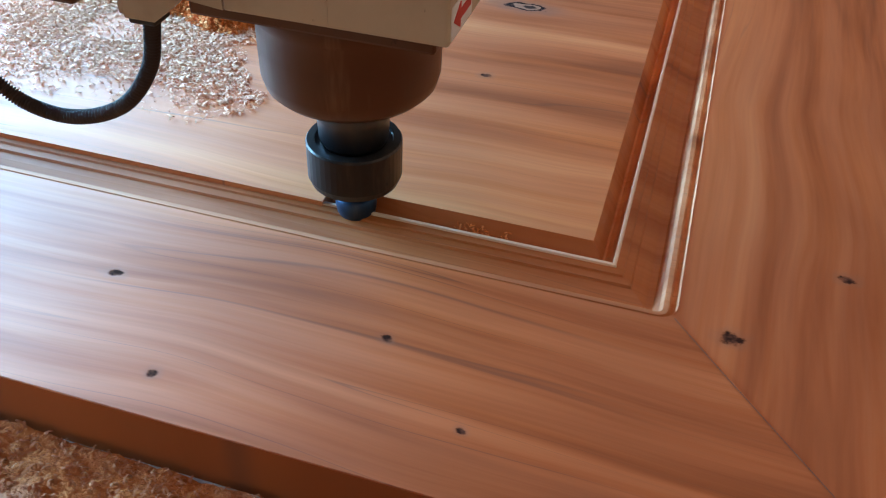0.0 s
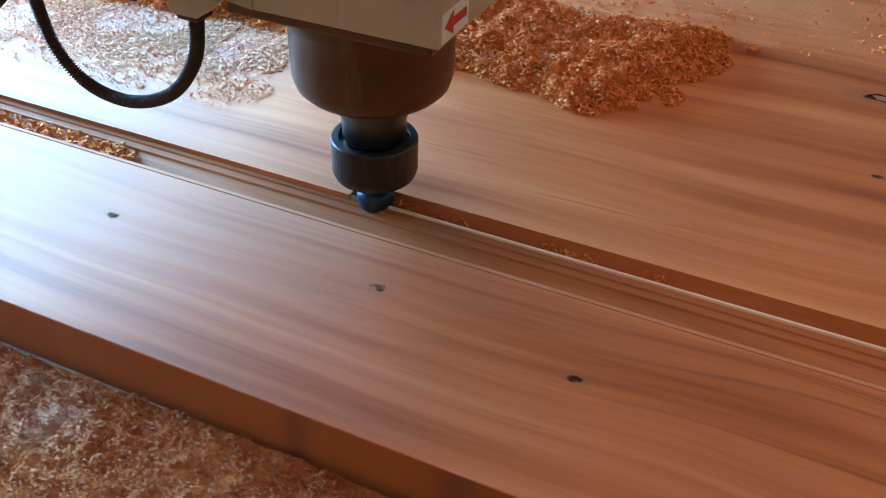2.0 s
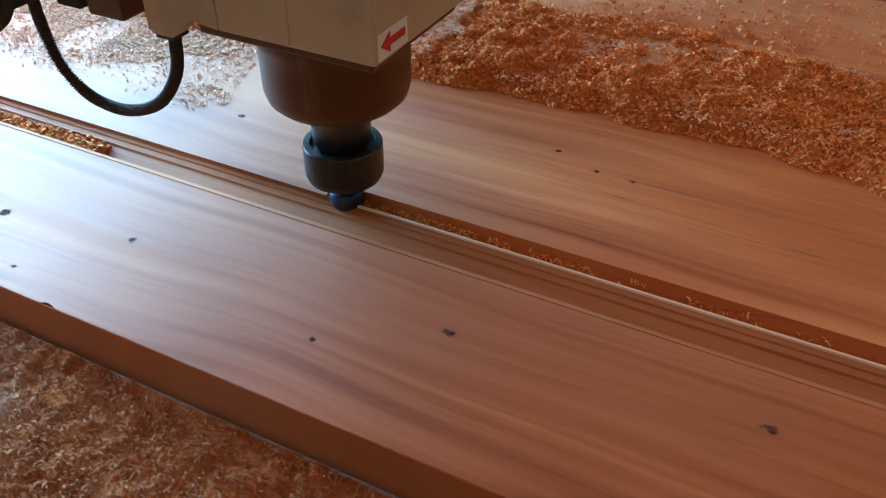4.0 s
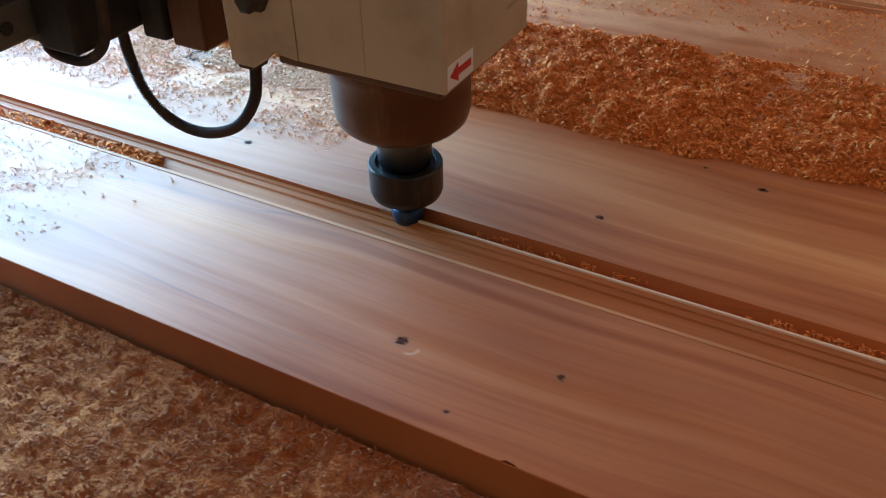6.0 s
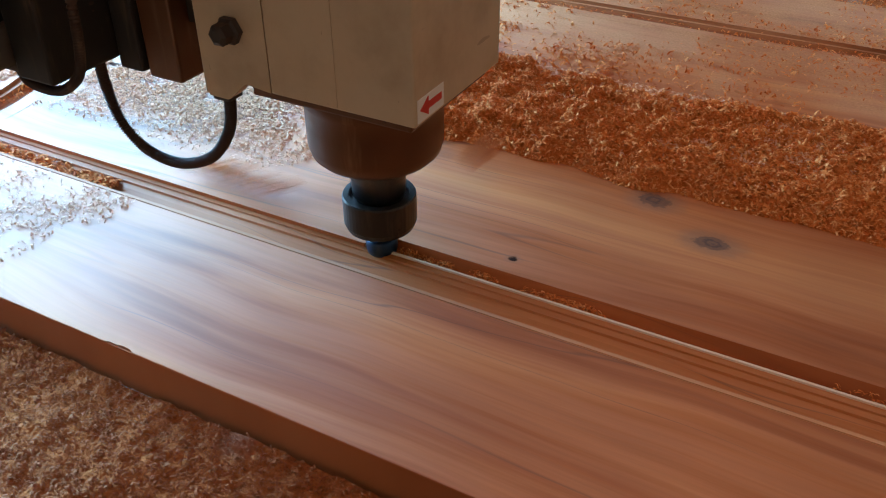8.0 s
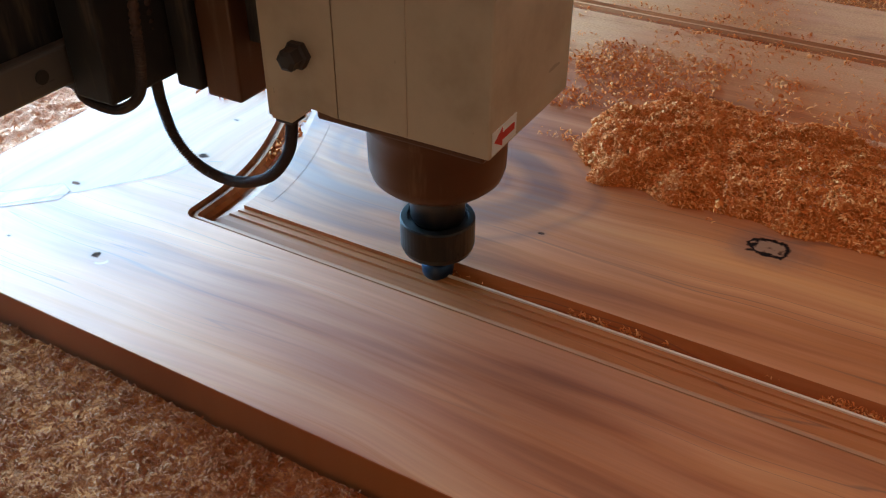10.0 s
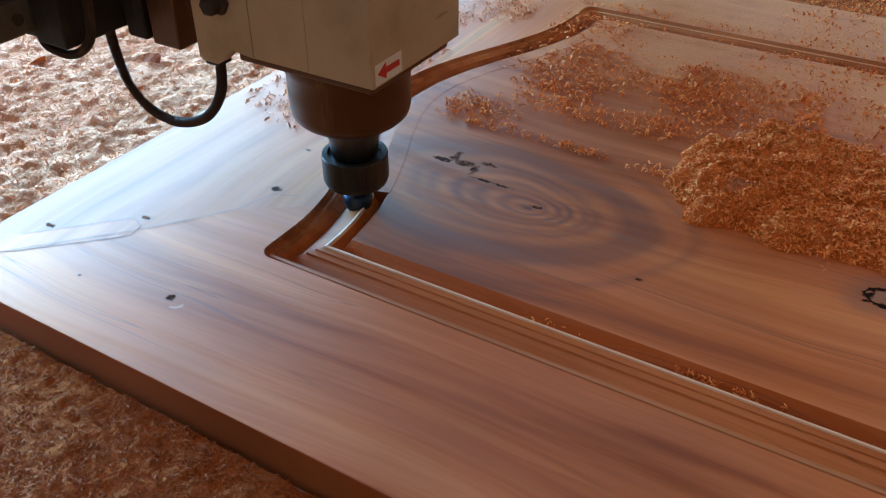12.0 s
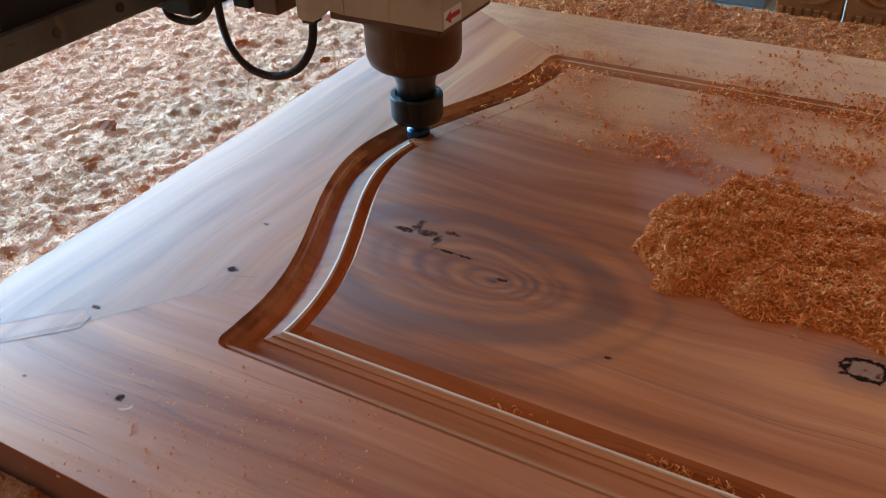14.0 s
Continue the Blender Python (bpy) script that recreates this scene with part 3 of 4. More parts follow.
def build_waste():
    x = START_X - 0.004
    while x > AX + S0 + 0.002:
        x2 = max(x - 0.0150, AX + S0)
        waste_piece([(x2, NY + S0), (x, NY + S0), (x, NY + S1), (x2, NY + S1)], (START_X - x) / FEED)
        x -= 0.0150
    y = NY + S1 - 0.004
    while y < FY - S0 - 0.004:
        y2 = min(y + 0.014, FY - S0)
        when = np.interp(y, [r[2] for r in TOOL if r[0] >= T_TURN], [r[0] for r in TOOL if r[0] >= T_TURN])
        when = when if y < TOOL[-1][2] - 0.02 else 99.0
        a, b = arch_at(y, S0), arch_at(y2, S0)
        c, d = arch_at(y2, S1), arch_at(y, S1)
        waste_piece([a, d, c, b], float(when), 0.00008)
        y = y2
    bm = prism([(AX + S1, FY - S1), (BX - S1, FY - S1), (BX - S1, FY - S0), (AX + S1, FY - S0)], -0.0098, SZ)
    part("uncut_edge", bm, M_PANEL, door)


build_waste()


# ---- chips ----
def flakes(rng, xs, ys, zs, size, lift=0.6):
    """Curled shavings as bent strips of three quads, thrown at the given places."""
    n = len(xs)
    ln = size * (0.7 + rng.random(n) ** 2 * 1.7)
    wd = ln * (0.14 + 0.18 * rng.random(n))
    yaw = rng.random(n) * 2 * np.pi
    pit = (rng.random(n) - 0.5) * lift * 2
    rol = (rng.random(n) - 0.5) * lift * 2.4
    curl = ln * (0.1 + 0.5 * rng.random(n)) * min(1.0, lift / 0.6)
    base = np.array([(-0.42, -0.5, 0), (-0.2, -0.5, 0.8), (0.2, -0.5, 1), (0.45, -0.5, 0.1), (-0.42, 0.5, 0), (-0.2, 0.5, 0.8), (0.2, 0.5, 1), (0.45, 0.5, 0.1)])
    p = base[None] * np.stack([ln, wd, curl], 1)[:, None]
    p[:, :, 1] *= (0.5 + 0.9 * rng.random((n, 8)))
    p[:, :, 0] += p[:, :, 1] * (rng.random((n, 1)) - 0.5) * 1.2
    cy, sy = np.cos(rol)[:, None], np.sin(rol)[:, None]
    p = np.stack([p[..., 0], p[..., 1] * cy - p[..., 2] * sy, p[..., 1] * sy + p[..., 2] * cy], -1)
    cp, sp = np.cos(pit)[:, None], np.sin(pit)[:, None]
    p = np.stack([p[..., 0] * cp + p[..., 2] * sp, p[..., 1], -p[..., 0] * sp + p[..., 2] * cp], -1)
    cz, sz = np.cos(yaw)[:, None], np.sin(yaw)[:, None]
    p = np.stack([p[..., 0] * cz - p[..., 1] * sz, p[..., 0] * sz + p[..., 1] * cz, p[..., 2]], -1)
    p += np.stack([xs, ys, zs + 0.35 * size * np.abs(np.sin(pit)) + 0.0003], 1)[:, None]
    verts = p.reshape(-1, 3)
    k = (np.arange(n) * 8)[:, None, None]
    faces = (np.array([(0, 1, 5, 4), (1, 2, 6, 5), (2, 3, 7, 6)])[None] + k).reshape(-1, 4)
    return verts, faces


def flake_object(name, chunks, material):
    verts, faces, at = [], [], 0
    for v, f in chunks:
        verts.append(v)
        faces.append(f + at)
        at += len(v)
    verts, faces = np.concatenate(verts), np.concatenate(faces)
    me = bpy.data.meshes.new(name)
    me.vertices.add(len(verts))
    me.vertices.foreach_set("co", verts.ravel())
    me.loops.add(faces.size)
    me.loops.foreach_set("vertex_index", faces.ravel().astype(np.int32))
    me.polygons.add(len(faces))
    me.polygons.foreach_set("loop_start", np.arange(0, faces.size, 4, dtype=np.int32))
    me.polygons.foreach_set("loop_total", np.full(len(faces), 4, dtype=np.int32))
    me.update(calc_edges=True)
    me.materials.append(material)
    return new(name, me)


def value_noise(x, y, seed, scale):
    """Smooth noise in [0, 1] at numpy places."""
    r = np.random.default_rng(seed)
    t = r.random((64, 64))
    x, y = x * scale + 17.3, y * scale + 9.1
    i, j = np.floor(x).astype(int), np.floor(y).astype(int)
    f, g = x - i, y - j
    f, g = f * f * (3 - 2 * f), g * g * (3 - 2 * g)
    a, b = t[i % 64, j % 64], t[(i + 1) % 64, j % 64]
    c, d = t[i % 64, (j + 1) % 64], t[(i + 1) % 64, (j + 1) % 64]
    return (a * (1 - f) + b * f) * (1 - g) + (c * (1 - f) + d * f) * g


def sheet(name, x0, x1, y0, y1, step, height, material):
    """A bumpy sheet over a rectangle; height(x, y) may return values below the support, where it dips out of sight."""
    nx, ny = int((x1 - x0) / step) + 1, int((y1 - y0) / step) + 1
    gx, gy = np.meshgrid(np.linspace(x0, x1, nx), np.linspace(y0, y1, ny))
    gz = height(gx, gy)
    verts = np.stack([gx, gy, gz], -1).reshape(-1, 3)
    a = (np.arange(ny - 1)[:, None] * nx + np.arange(nx - 1)[None]).ravel()
    faces = np.stack([a, a + 1, a + nx + 1, a + nx], 1)
    return flake_object(name, [(verts, faces)], material)


rng = np.random.default_rng(7)


def stuff(ob, label, category="wood chips"):
    return tagged(ob, label, category, kind="stuff")


def bed_height(x, y):
    h = BED_Z + 0.0005 + 0.0035 * value_noise(x, y, 3, 9) + 0.0022 * value_noise(x, y, 4, 50) + 0.0030 * value_noise(x, y, 5, 150) ** 2 + 0.002 * value_noise(x, y, 7, 290)
    h += 0.010 * np.clip(value_noise(x, y, 6, 3.5) - 0.45, 0, 1)
    h += np.where(x < -1.05, 0.0050 * value_noise(x, y, 8, 70) + 0.0045 * value_noise(x, y, 9, 160), 0.0)
    return h


def scatter(n, x0, x1, y0, y1, keep=None):
    x, y = x0 + (x1 - x0) * rng.random(n), y0 + (y1 - y0) * rng.random(n)
    if keep is not None:
        k = rng.random(n) < keep(x, y)
        x, y = x[k], y[k]
    return x, y


def build_bed_chips():
    for name, x0, x1, y0, y1, n, size in (("sawdust_on_bed", -1.40, 0.98, -0.26, -0.004, 150000, 0.0024), ("sawdust_on_bed", -1.92, -1.052, -0.004, 1.022, 80000, 0.0028),
                                          ("sawdust_on_bed", -1.05, 0.7, 0.85, 1.022, 26000, 0.0036)):
        # left of the door the sheet takes the daylit sawdust colour
        sh = sheet(name, x0, x1, y0, y1, 0.003, bed_height, M_DUST_LIT if x1 < -1.0 else M_DUST)
        stuff(sh, "bed of fine orange sawdust on the router table", "sawdust")
        x, y = scatter(n, x0, x1, y0, y1, lambda x, y: 0.6 + 0.4 * np.clip(3.0 * value_noise(x, y, 11, 14) - 0.9, 0, 1))
        # lit chips at the left, shaded ones in front, plain ones behind the door
        fl = flake_object("wood_chips", [flakes(rng, x, y, bed_height(x, y), size * 0.9, lift=0.55)], M_CHIP_BED if x1 < -1.0 else M_CHIP_SHADED if y1 < 0 else M_CHIP)
        stuff(fl, "loose curled wood chips over the sawdust layer")


build_bed_chips()


def build_scraps():
    """A few curled bark-brown scraps lying on the pale sawdust."""
    r = random.Random(11)
    for x, y, size in ((-1.20, 0.36, 0.014), (-1.17, 0.47, 0.010), (-1.15, 0.55, 0.010), (-1.11, 0.62, 0.008), (-1.25, 0.20, 0.012), (-1.16, 0.30, 0.010), (-1.31, 0.30, 0.012), (-1.24, 0.62, 0.011)):
        bm = bmesh.new()
        rows = []
        for i in range(6):
            u = i / 5 - 0.5
            half = size * 0.34 * (1 - 1.6 * u * u) * r.uniform(0.8, 1.2)
            rows.append([bm.verts.new((u * size * 1.6, half * k, size * (0.55 * (k + 1) * 0.5 - 0.5 * u * u + 0.12) + r.uniform(0, 0.0006))) for k in (-1, 0, 1)])
        for a, b in zip(rows, rows[1:]):
            for k in range(2):
                bm.faces.new((a[k], a[k + 1], b[k + 1], b[k]))
        bmesh.ops.solidify(bm, geom=bm.faces[:], thickness=0.0008)
        ob = tagged(mesh_object("wood_scrap", bm, M_SCRAP), "curled dark brown wood scrap lying on the sawdust", "wood scrap", "scraps on the sawdust")
        ob.matrix_basis = pose(x, y, float(bed_height(np.array([x]), np.array([y]))[0]) + 0.0005, r.uniform(-10, 10), r.uniform(-10, 10), r.uniform(0, 360))


build_scraps()
for x0, x1, y0, y1 in ((-1.94, 1.74, -0.61, -0.262), (0.982, 1.74, -0.26, 1.022), (-1.94, -1.402, -0.26, -0.006), (0.702, 0.98, 0.85, 1.022)):
    # sheets at the left end use the daylit colour too
    stuff(sheet("sawdust_on_bed", x0, x1, y0, y1, 0.008, bed_height, M_DUST_LIT if x1 < -1.0 else M_DUST), "bed of fine orange sawdust on the router table", "sawdust")


def heap_height(x, y):
    """The long heap on the panel; its near rim is kept at a distance by the spindle's draught."""
    rim = 0.328 + 0.016 * (value_noise(x, y * 0, 21, 11) - 0.5) + 0.014 * (value_noise(x, y * 0, 22, 34) - 0.5) + 0.020 * np.clip((x - 0.05) / 0.25, 0, 1) * np.clip((0.42 - x) / 0.15, 0, 1)
    top = 0.508 + 0.03 * (value_noise(x, y * 0, 23, 8) - 0.5) + 0.02 * (value_noise(x, y * 0, 24, 25) - 0.5)
    left, right = -0.637 + 0.9 * np.clip(y - 0.44, 0, 1) + 0.6 * np.clip(0.38 - y, 0, 1) + 0.05 * (value_noise(x * 0, y, 25, 30) - 0.5) + 0.03 * (value_noise(x, y, 49, 55) - 0.5), 0.436 + 0.45 * np.clip(y - 0.336, 0, 0.13) + 0.05 * (value_noise(x * 0, y, 26, 16) - 0.5) + 0.035 * (value_noise(x, y, 48, 55) - 0.5)
    inside = np.minimum(np.minimum(y - rim, top - y), np.minimum(x - left, right - x))
    h = 0.009 * np.clip(inside / 0.03, -1, 1)
    lumps = 0.006 * (value_noise(x, y, 28, 65) - 0.35) + 0.006 * value_noise(x, y, 29, 130) ** 2 + 0.003 * value_noise(x, y, 30, 280)
    h = np.where(inside > 0, h * (0.5 + 0.8 * value_noise(x, y, 27, 18)) + lumps * np.clip(inside / 0.015, 0, 1), h)
    h = np.where(inside > 0.012, np.maximum(h, 0.0028 + 0.002 * value_noise(x, y, 50, 170)), h)
    return h - 0.0008


def build_heap():
    ob = sheet("chip_heap", -0.72, 0.56, 0.29, 0.56, 0.0025, heap_height, M_HEAP)
    stuff(ob, "long heap of orange sawdust piled on the panel", "sawdust heap")
    x, y = scatter(210000, -0.70, 0.54, 0.31, 0.55)
    z = heap_height(x, y)
    k = z > -0.0002
    stuff(flake_object("wood_chips", [flakes(rng, x[k], y[k], z[k], 0.0025, lift=0.5)], M_CHIP), "thick orange wood chips covering the heap on the panel")
    # thinner scatter behind the heap and along the far groove
    x, y = scatter(48000, -0.86, 0.70, 0.50, 0.846, lambda x, y: np.clip(value_noise(x, y, 31, 9) - 0.25, 0, 1) * 0.9 + 0.25 * ((y > 0.68) & (y < 0.725)))
    z = np.where((y > FY - 0.03) & (y < FY), -0.006, 0.0)
    stuff(flake_object("wood_chips", [flakes(rng, x, y, z, 0.0032, lift=0.5)], M_CHIP), "thin scatter of dry wood chips on the far stile and panel")
    x, y = scatter(3000, -0.62, -0.30, 0.48, 0.60, lambda x, y: 0.9 * np.clip(value_noise(x, y, 33, 22) - 0.3, 0, 1))
    stuff(flake_object("wood_chips", [flakes(rng, x, y, x * 0, 0.0034)], M_CHIP), "loose chips strewn beside the heap on the panel")
    # chips dropped in the freshly cut bevel
    x, y = scatter(20000, -0.80, 0.66, NY + 0.0375, NY + 0.0445, lambda x, y: 1.8 * np.clip(value_noise(x, y, 35, 16) - 0.38, 0, 1) * (value_noise(x, y, 36, 90) > 0.4))
    stuff(flake_object("wood_chips", [flakes(rng, x, y, -0.0097 + 1.45 * np.clip(y - NY - 0.0412, 0, 1), 0.0021)], M_CHIP), "fine chips lying in the cut groove")


build_heap()

BLOWN = []


def patch(n, x0, x1, y0, y1, z, size, when, away, keep=None, material=None, label="loose wood chips blown along by the spindle's draught"):
    x, y = scatter(n, x0, x1, y0, y1, keep)
    if not len(x):
        return
    cx, cy = (x0 + x1) / 2, (y0 + y1) / 2
    zz = z(x, y) if callable(z) else x * 0 + z
    ob = flake_object("chip_patch", [flakes(rng, x - cx, y - cy, zz, size, lift=0.6 if material else 0.38)], material or M_CHIP_LIT)
    ob.matrix_basis = pose(cx, cy, 0)
    stuff(ob, label)
    BLOWN.append((ob, cx, cy, when, away))


def build_patches():
    w = 0.09
    for i in range(15):
        x1 = 0.44 - i * w
        x0 = x1 - w
        if x1 < AX + 0.08:
            break
        when = (START_X - (x0 + x1) / 2 - 0.15) / FEED
        def mine(x, y):
            e = x + 0.07 * (value_noise(y, y * 0, 45, 15) - 0.5) + 0.04 * (value_noise(y, x, 46, 50) - 0.5)
            return (e >= x0) & (e < x1)
        patch(20000, x0 - 0.05, x1 + 0.05, 0.205, 0.345, 0.0, 0.0023, when, (-0.08 if x0 > 0.2 else 0.04 if x0 > -0.55 else 0.30, 0.14, 0.009), lambda x, y: mine(x, y) * np.clip((y - 0.205) / 0.10, 0, 1) * (0.25 + 0.75 * (value_noise(x, y, 41, 26) > 0.4)))
        patch(1100, x0, x1, NY + 0.003, NY + 0.022, -0.0075, 0.0034, (START_X - (x0 + x1) / 2 - 0.185) / FEED, (0.02 if x0 > -0.55 else 0.30, 0.26, 0.010),
              lambda x, y: 0.4 + 0.6 * (value_noise(x, y, 42, 40) > 0.45), M_CHIP, "orange chips packed in the outer groove")
        if x1 < 0.0:
            patch(8200, x0 - 0.05, x1 + 0.05, 0.004, NY, 0.0, 0.0022, (START_X - (x0 + x1) / 2 - 0.21) / FEED, (-0.03, -0.42, BED_Z + 0.006),
                  lambda x, y: mine(x, y) * np.clip((-0.25 - x) / 0.4, 0.0, 0.7) * np.clip(y / 0.10, 0.1, 1) * np.clip(1.9 * value_noise(x, y, 43, 26) - 0.55, 0.06, 1))
    for k in range(6):
        y0 = 0.02 + k * 0.13
        if k > 1:
            patch(1500, DX0 + 0.01, -0.895, y0, y0 + 0.13, 0.0, 0.0030, 12.0 + 0.12 * k, (-0.72, 0.02, BED_Z + 0.010),
                  lambda x, y: np.clip(3.0 * value_noise(x, y, 51, 18) - 1.5, 0, 1) * (x < np.vectorize(arch_x)(y) - 0.004), M_CHIP_BED)
        patch(8000, DX0 + 0.01, -0.875, y0, y0 + 0.13, 0.0, 0.0025, 9.7 + 0.12 * k, (-0.72, 0.02, BED_Z + 0.010), lambda x, y: (0.35 + 0.65 * (value_noise(x, y, 44, 20) > 0.45)) * (x < np.vectorize(arch_x)(y) - 0.004))
    for k in range(3):
        y0 = NY + 0.012 + k * 0.09
        patch(600, -0.93, -0.84, y0, y0 + 0.09, -0.007, 0.0045, 9.9 + 0.25 * k, (0.34, 0.16, 0.014),
              lambda x, y: 1.0 * ((x > np.vectorize(arch_x)(y) + 0.005) & (x < np.vectorize(arch_x)(y) + 0.024)), M_CHIP, "orange chips packed in the arched groove")
    for k in range(4):
        patch(130, -0.62, -0.46, 0.39, 0.47, 0.011, 0.0016, 12.9 + 0.3 * k, (-0.26 + 0.035 * (k % 2), -0.40 + 0.022 * k, -0.011), None, M_CHIP, "small chips thrown from the heap onto the stile")
    for k in range(5):
        x0 = -0.86 + 0.06 * k
        patch(1700, x0, x0 + 0.06, 0.375, 0.60, 0.0, 0.0030, 12.35 + 0.14 * k, (0.16, 0.13, 0.002), lambda x, y: np.clip(2.4 * value_noise(x, y, 47, 24) - 0.75, 0, 1) * (x > np.vectorize(arch_x)(y) + 0.055), M_CHIP)
    patch(200, -0.95, -0.75, 0.003, 0.04, 0.0, 0.0024, 9.9, (0.0, -0.42, BED_Z + 0.006), lambda x, y: 0.4 + 0 * x)


build_patches()


# ---- the spindle head ----
head = tagged(new("spindle_head"), "cream router spindle head with black collet nut and blue bit", "router spindle")
bm = lathe([(0.0030, -0.0096), (0.0075, -0.0085), (0.0105, -0.0040), (0.0112, 0.0010), (0.0112, 0.0048), (0.0100, 0.0068), (0.0055, 0.0085), (0.0052, 0.020)], 28)
part("cutter", bm, M_BIT, head, "small blue coated router bit", True)
bm = lathe([(0.012, 0.0158), (0.0190, 0.0158), (0.0234, 0.0175), (0.0249, 0.0215), (0.0250, 0.0410), (0.0243, 0.0422), (0.0205, 0.0424), (0.0200, 0.0405), (0.0150, 0.0405)], 48)
part("collet_nut", bm, M_NUT, head, "black collet nut")
bm = lathe([(0.0160, 0.040), (0.0180, 0.044), (0.0185, 0.056), (0.0198, 0.058), (0.0198, 0.062), (0.0225, 0.065), (0.0225, 0.080)], 40)
part("spindle_shaft", bm, M_NECK, head, "dark polished spindle shaft", True)
bm = lathe([(0.024, 0.0705), (0.0300, 0.0708), (0.0380, 0.0730), (0.0420, 0.0770), (0.0437, 0.0830), (0.0440, 0.0990), (0.0440, 0.1120), (0.0460, 0.1145), (0.0460, 0.127)], 56)
part("spindle_nose", bm, M_NOSE, head, "round brown dust-filmed spindle nose", True)
part("flange", boxed(-0.052, -0.052, 0.1225, 0.058, 0.040, 0.1360, bevel=0.0015), M_NOSE, head)
part("cover", boxed(-0.030, -0.061, 0.1315, 0.066, 0.042, 0.42, bevel=0.0012), M_CREAM, head, "cream painted sheet-metal spindle cover")
part("cover_fold", boxed(0.0155, -0.0616, 0.133, 0.0162, -0.0608, 0.42), M_CREAM, head)
# side plate with a stepped lower edge and a leg for the conduit
side = bmesh.new()
prism([(-0.0785, 0.1205), (-0.0640, 0.1205), (-0.0490, 0.1335), (-0.0306, 0.1315), (-0.0306, 0.42), (-0.0785, 0.42)], 0.0, 0.012, side)
bmesh.ops.transform(side, matrix=pose(0, -0.0485, 0, 90, 0, 0), verts=side.verts)
part("side_plate", side, M_CREAM, head, "cream stepped side plate")
part("side_flange", boxed(-0.0815, -0.0600, 0.1215, -0.0785, 0.030, 0.42, bevel=0.0008), M_CREAM, head)
bm = lathe([(0.0085, 0.0), (0.0085, 0.004), (0.0065, 0.005), (0.0065, 0.012), (0.004, 0.0135)], 6)
bmesh.ops.transform(bm, matrix=pose(-0.054, -0.0605, 0.166, 90, 0, 0), verts=bm.verts)
part("plate_bolt", bm, M_BLACK, head, "black hexagon bolt")
part("slide_block", boxed(-0.144, -0.045, 0.113, -0.116, 0.050, 0.42, bevel=0.002), M_NOSE, head, "dark slide block behind the side plate")
part("slide_plate", boxed(-0.166, -0.048, 0.116, -0.146, 0.055, 0.42, bevel=0.002), M_DARKPAINT, head)
part("slide_bridge", boxed(-0.118, -0.030, 0.150, -0.080, 0.030, 0.40), M_DARKPAINT, head)
part("carriage", boxed(-0.198, -0.036, 0.132, -0.168, 0.11, 0.42, bevel=0.002), M_DARKPAINT, head)
part("conduit", ribbed_tube([(-0.072, -0.052, 0.126), (-0.073, -0.050, 0.114), (-0.082, -0.046, 0.088), (-0.102, -0.045, 0.064), (-0.132, -0.045, 0.052), (-0.160, -0.046, 0.056), (-0.177, -0.048, 0.074), (-0.182, -0.050, 0.100),
                            (-0.177, -0.055, 0.132), (-0.171, -0.058, 0.168), (-0.168, -0.060, 0.32)], 0.0034, 0.0005, 0.0026), M_HOSE, head, "black corrugated conduit hanging in a loop", True)
part("conduit_nut", boxed(-0.0785, -0.0585, 0.117, -0.0655, -0.0455, 0.1235, bevel=0.001), M_BLACK, head)
part("small_conduit", ribbed_tube([(-0.212, -0.090, 0.135), (-0.208, -0.090, 0.118), (-0.195, -0.090, 0.113), (-0.174, -0.090, 0.115), (-0.155, -0.090, 0.129), (-0.148, -0.090, 0.151), (-0.146, -0.088, 0.190), (-0.146, -0.070, 0.32)], 0.0030, 0.0004, 0.0026), M_HOSE, head, "", True)
part("conduit_clamp", boxed(-0.199, -0.100, 0.122, -0.168, -0.036, 0.42, bevel=0.002), M_DARKPAINT, head)
part("conduit_plug", boxed(-0.222, -0.098, 0.124, -0.2005, -0.082, 0.150, bevel=0.002), M_BLACK, head)
sticker = part("sticker", boxed(0.0660, -0.0585, 0.1335, 0.0664, -0.030, 0.1470), M_WHITE, head, "white sticker with a red arrow")
bm = bmesh.new()
prism([(-0.0565, 0.1405), (-0.0475, 0.1458), (-0.0475, 0.1425), (-0.033, 0.1425), (-0.033, 0.1385), (-0.0475, 0.1385), (-0.0475, 0.1350)], 0.0, 0.0004, bm)
for v in bm.verts:
    v.co = Vector((0.0664 + v.co.z, v.co.x, v.co.y))
part("arrow", bm, M_RED, sticker, "red arrow")

# ---- the gantry ----
gantry = tagged(new("gantry"), "dark steel gantry beam with a linear rail", "gantry")
part("beam", boxed(-0.33, -0.60, 0.127, -0.2125, 1.15, 0.62, bevel=0.003), M_DARKPAINT, gantry, "dark painted box beam")
part("linear_rail", boxed(-0.2122, -0.58, 0.1295, -0.2015, 1.12, 0.155, bevel=0.002), M_RAILSTEEL, gantry, "dusty steel linear rail")
for k in range(25):
    bm = lathe([(0.0045, 0.0), (0.0045, 0.0012), (0.0030, 0.0012)], 14)
    bmesh.ops.transform(bm, matrix=pose(-0.2017, -0.555 + 0.067 * k, 0.142, 0, 90, 0), verts=bm.verts)
    part("rail_bolt", bm, M_BLACK, gantry)
part("side_leg", boxed(-0.38, -0.66, BED_Z - 0.17, -0.12, -0.63, 0.85, bevel=0.003), M_CREAM, gantry)
part("side_leg", boxed(-0.38, 1.12, BED_Z - 0.17, -0.12, 1.15, 0.85, bevel=0.003), M_CREAM, gantry)


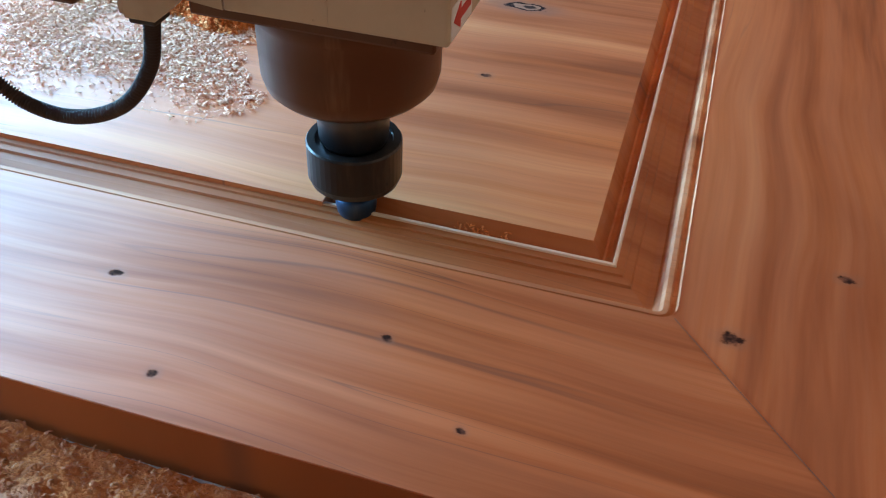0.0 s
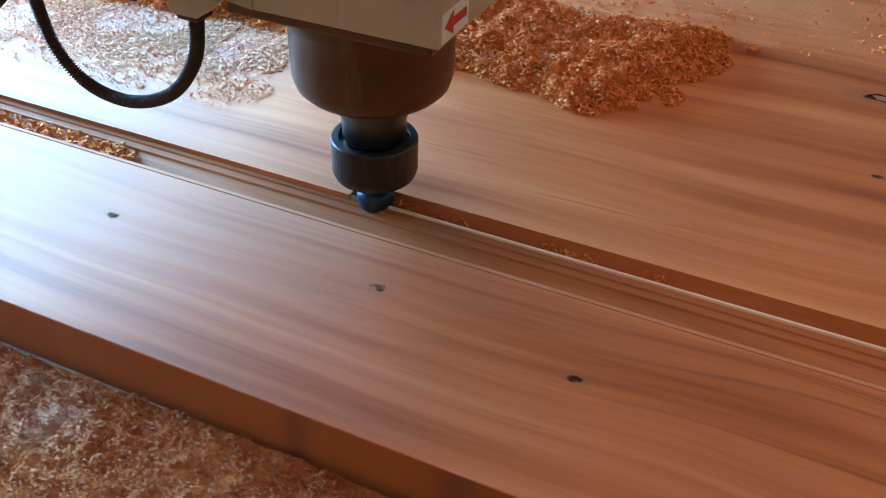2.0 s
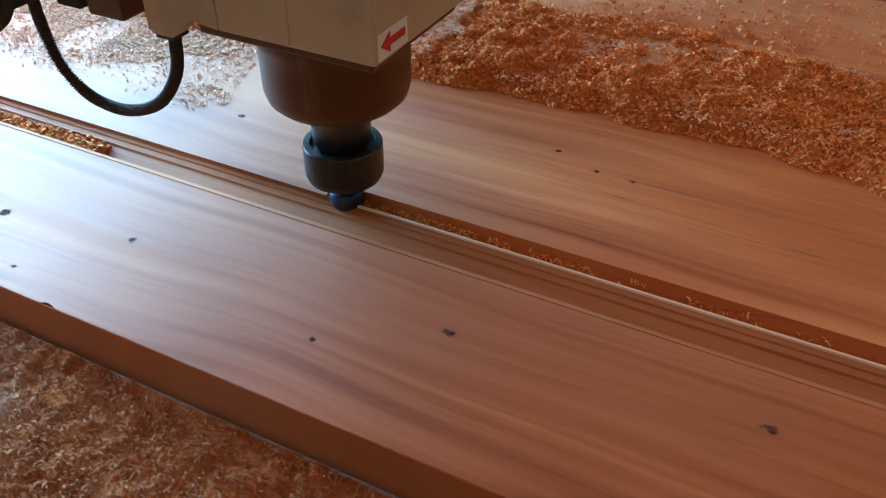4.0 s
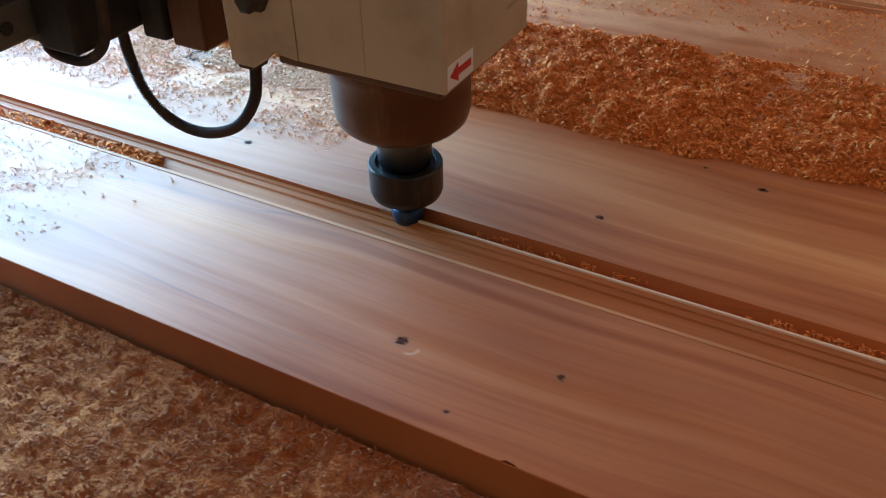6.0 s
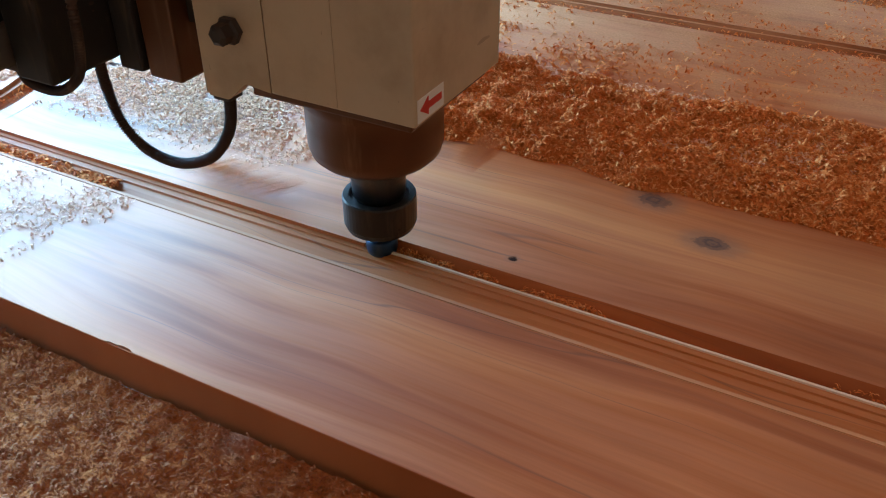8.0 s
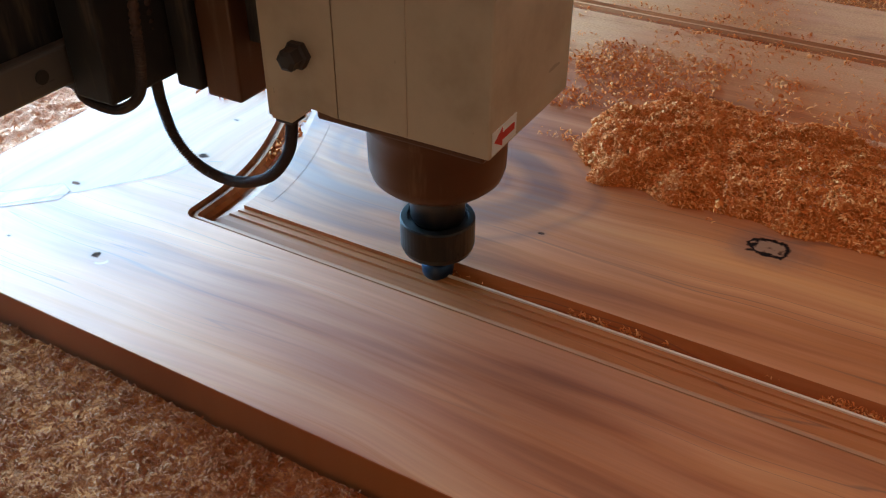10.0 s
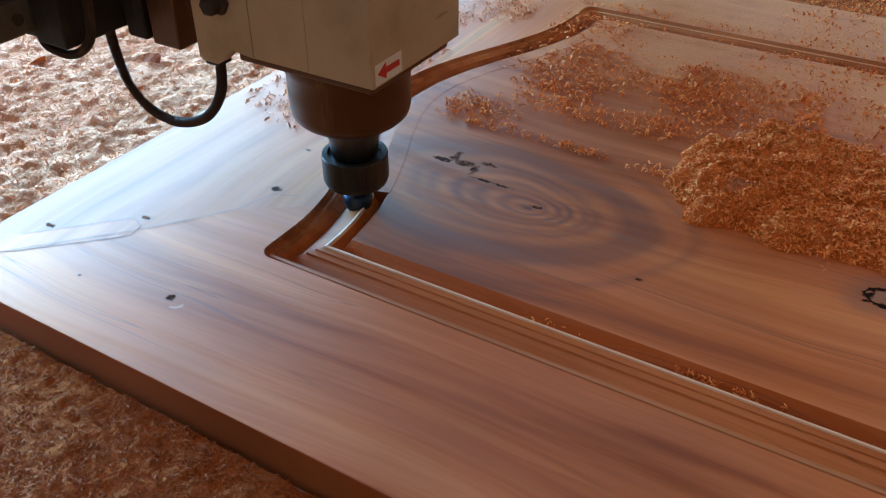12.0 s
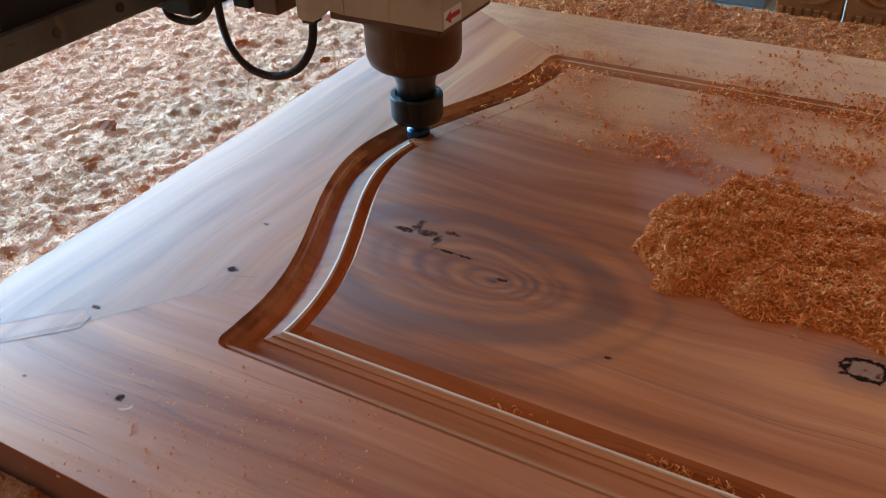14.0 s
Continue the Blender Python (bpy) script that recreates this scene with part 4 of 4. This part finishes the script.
# ---- things behind the bed ----
def build_background():
    rack = tagged(new("low_table"), "pale green low table behind the router bed", "table")
    part("tabletop", boxed(-1.1, 1.085, -0.09, 0.3, 1.7, -0.06, bevel=0.003), M_GREEN, rack)
    for lx in (-1.05, 0.25):
        for ly in (1.12, 1.65):
            part("leg", boxed(lx - 0.025, ly - 0.025, FLOOR_Z, lx + 0.025, ly + 0.025, -0.09), M_GREEN, rack)
    case = tagged(new("grey_case"), "grey plastic case on the green table", "case")
    part("body", boxed(-0.81, 1.12, -0.06, -0.70, 1.22, -0.02, bevel=0.004), M_GREY, case)
    part("lid", boxed(-0.812, 1.118, -0.02, -0.698, 1.222, -0.012, bevel=0.003), M_GREY, case)
    for k in range(3):
        x0 = -0.683 + 0.09 * k
        panel = tagged(new("carved_panel"), "pale carved wooden panel with concentric rings", "carved panel", "carved panels behind the bed")
        part("board", boxed(x0, 1.095, -0.058, x0 + 0.087, 1.115, 0.06, bevel=0.002), M_CARVED, panel)
        for j in range(4):
            bm = bmesh.new()
            r0 = 0.008 + 0.009 * j
            prof = [(r0, 0), (r0 + 0.002, 0.004), (r0 + 0.005, 0.004), (r0 + 0.007, 0)]
            rr = []
            for r, z in prof:
                rr.append([bm.verts.new((x0 + 0.0435 + r * math.cos(2 * math.pi * i / 28), 1.0955 - z, 0.005 + r * math.sin(2 * math.pi * i / 28))) for i in range(28)])
            for a, b in zip(rr, rr[1:]):
                for i in range(28):
                    bm.faces.new((a[i], a[(i + 1) % 28], b[(i + 1) % 28], b[i]))
            part("carved_ring", bm, M_CARVED, panel)
        for j in range(7):
            part("dentil", boxed(x0 + 0.004 + 0.012 * j, 1.090, -0.056, x0 + 0.012 + 0.012 * j, 1.0955, -0.042, bevel=0.001), M_CARVED, panel)


build_background()


# ---- what moves ----
def motions():
    walk(head, [(t, pose(x - 0.001, y + 0.002, 0)) for t, x, y in TOOL])
    walk(gantry, [(t, pose(x, 0, 0)) for t, x, y in TOOL])
    r = random.Random(3)
    for ob, x, y, when in WASTE:
        if when > 13.9:
            continue
        ex, ey, ez, turn = x + r.uniform(-0.02, 0.06), 0.37 + r.uniform(0.0, 0.09), -0.013 + r.uniform(0, 0.002), r.uniform(-60, 60)
        if x < -0.54:
            ex = -0.51 + r.uniform(-0.03, 0.06)
        if x > 0.40:
            ex = 0.38 + r.uniform(-0.10, 0.05)
        back = Matrix.Translation((-x, -y, 0.004))
        rest = pose(0, 0, 0)
        end = pose(ex, ey, ez, r.uniform(-8, 8), r.uniform(-8, 8), turn) @ back
        mid = pose((x + ex) / 2, (y + ey) / 2, 0.025, 20, 10, turn / 2) @ back
        if when < 0.15:
            rows = [(0.0, end)]
        else:
            rows = [(0.0, rest), (when - 0.02, rest), (when + 0.03, mid), (when + 0.08, end)]
        walk(ob, rows + [(14.2, end)])
    for ob, x, y, when, (dx, dy, dz) in BLOWN:
        rest, end = pose(x, y, 0), pose(x + dx, y + dy, dz)
        if when < 0.1:
            walk(ob, [(0.0, end), (14.3, end)])
            continue
        mid = pose(x + dx * 0.5, y + dy * 0.5, max(dz, 0) + 0.018)
        walk(ob, [(0.0, rest), (max(0.03, when - 0.08), rest), (when, mid), (when + 0.1, end), (14.3, end)])


motions()
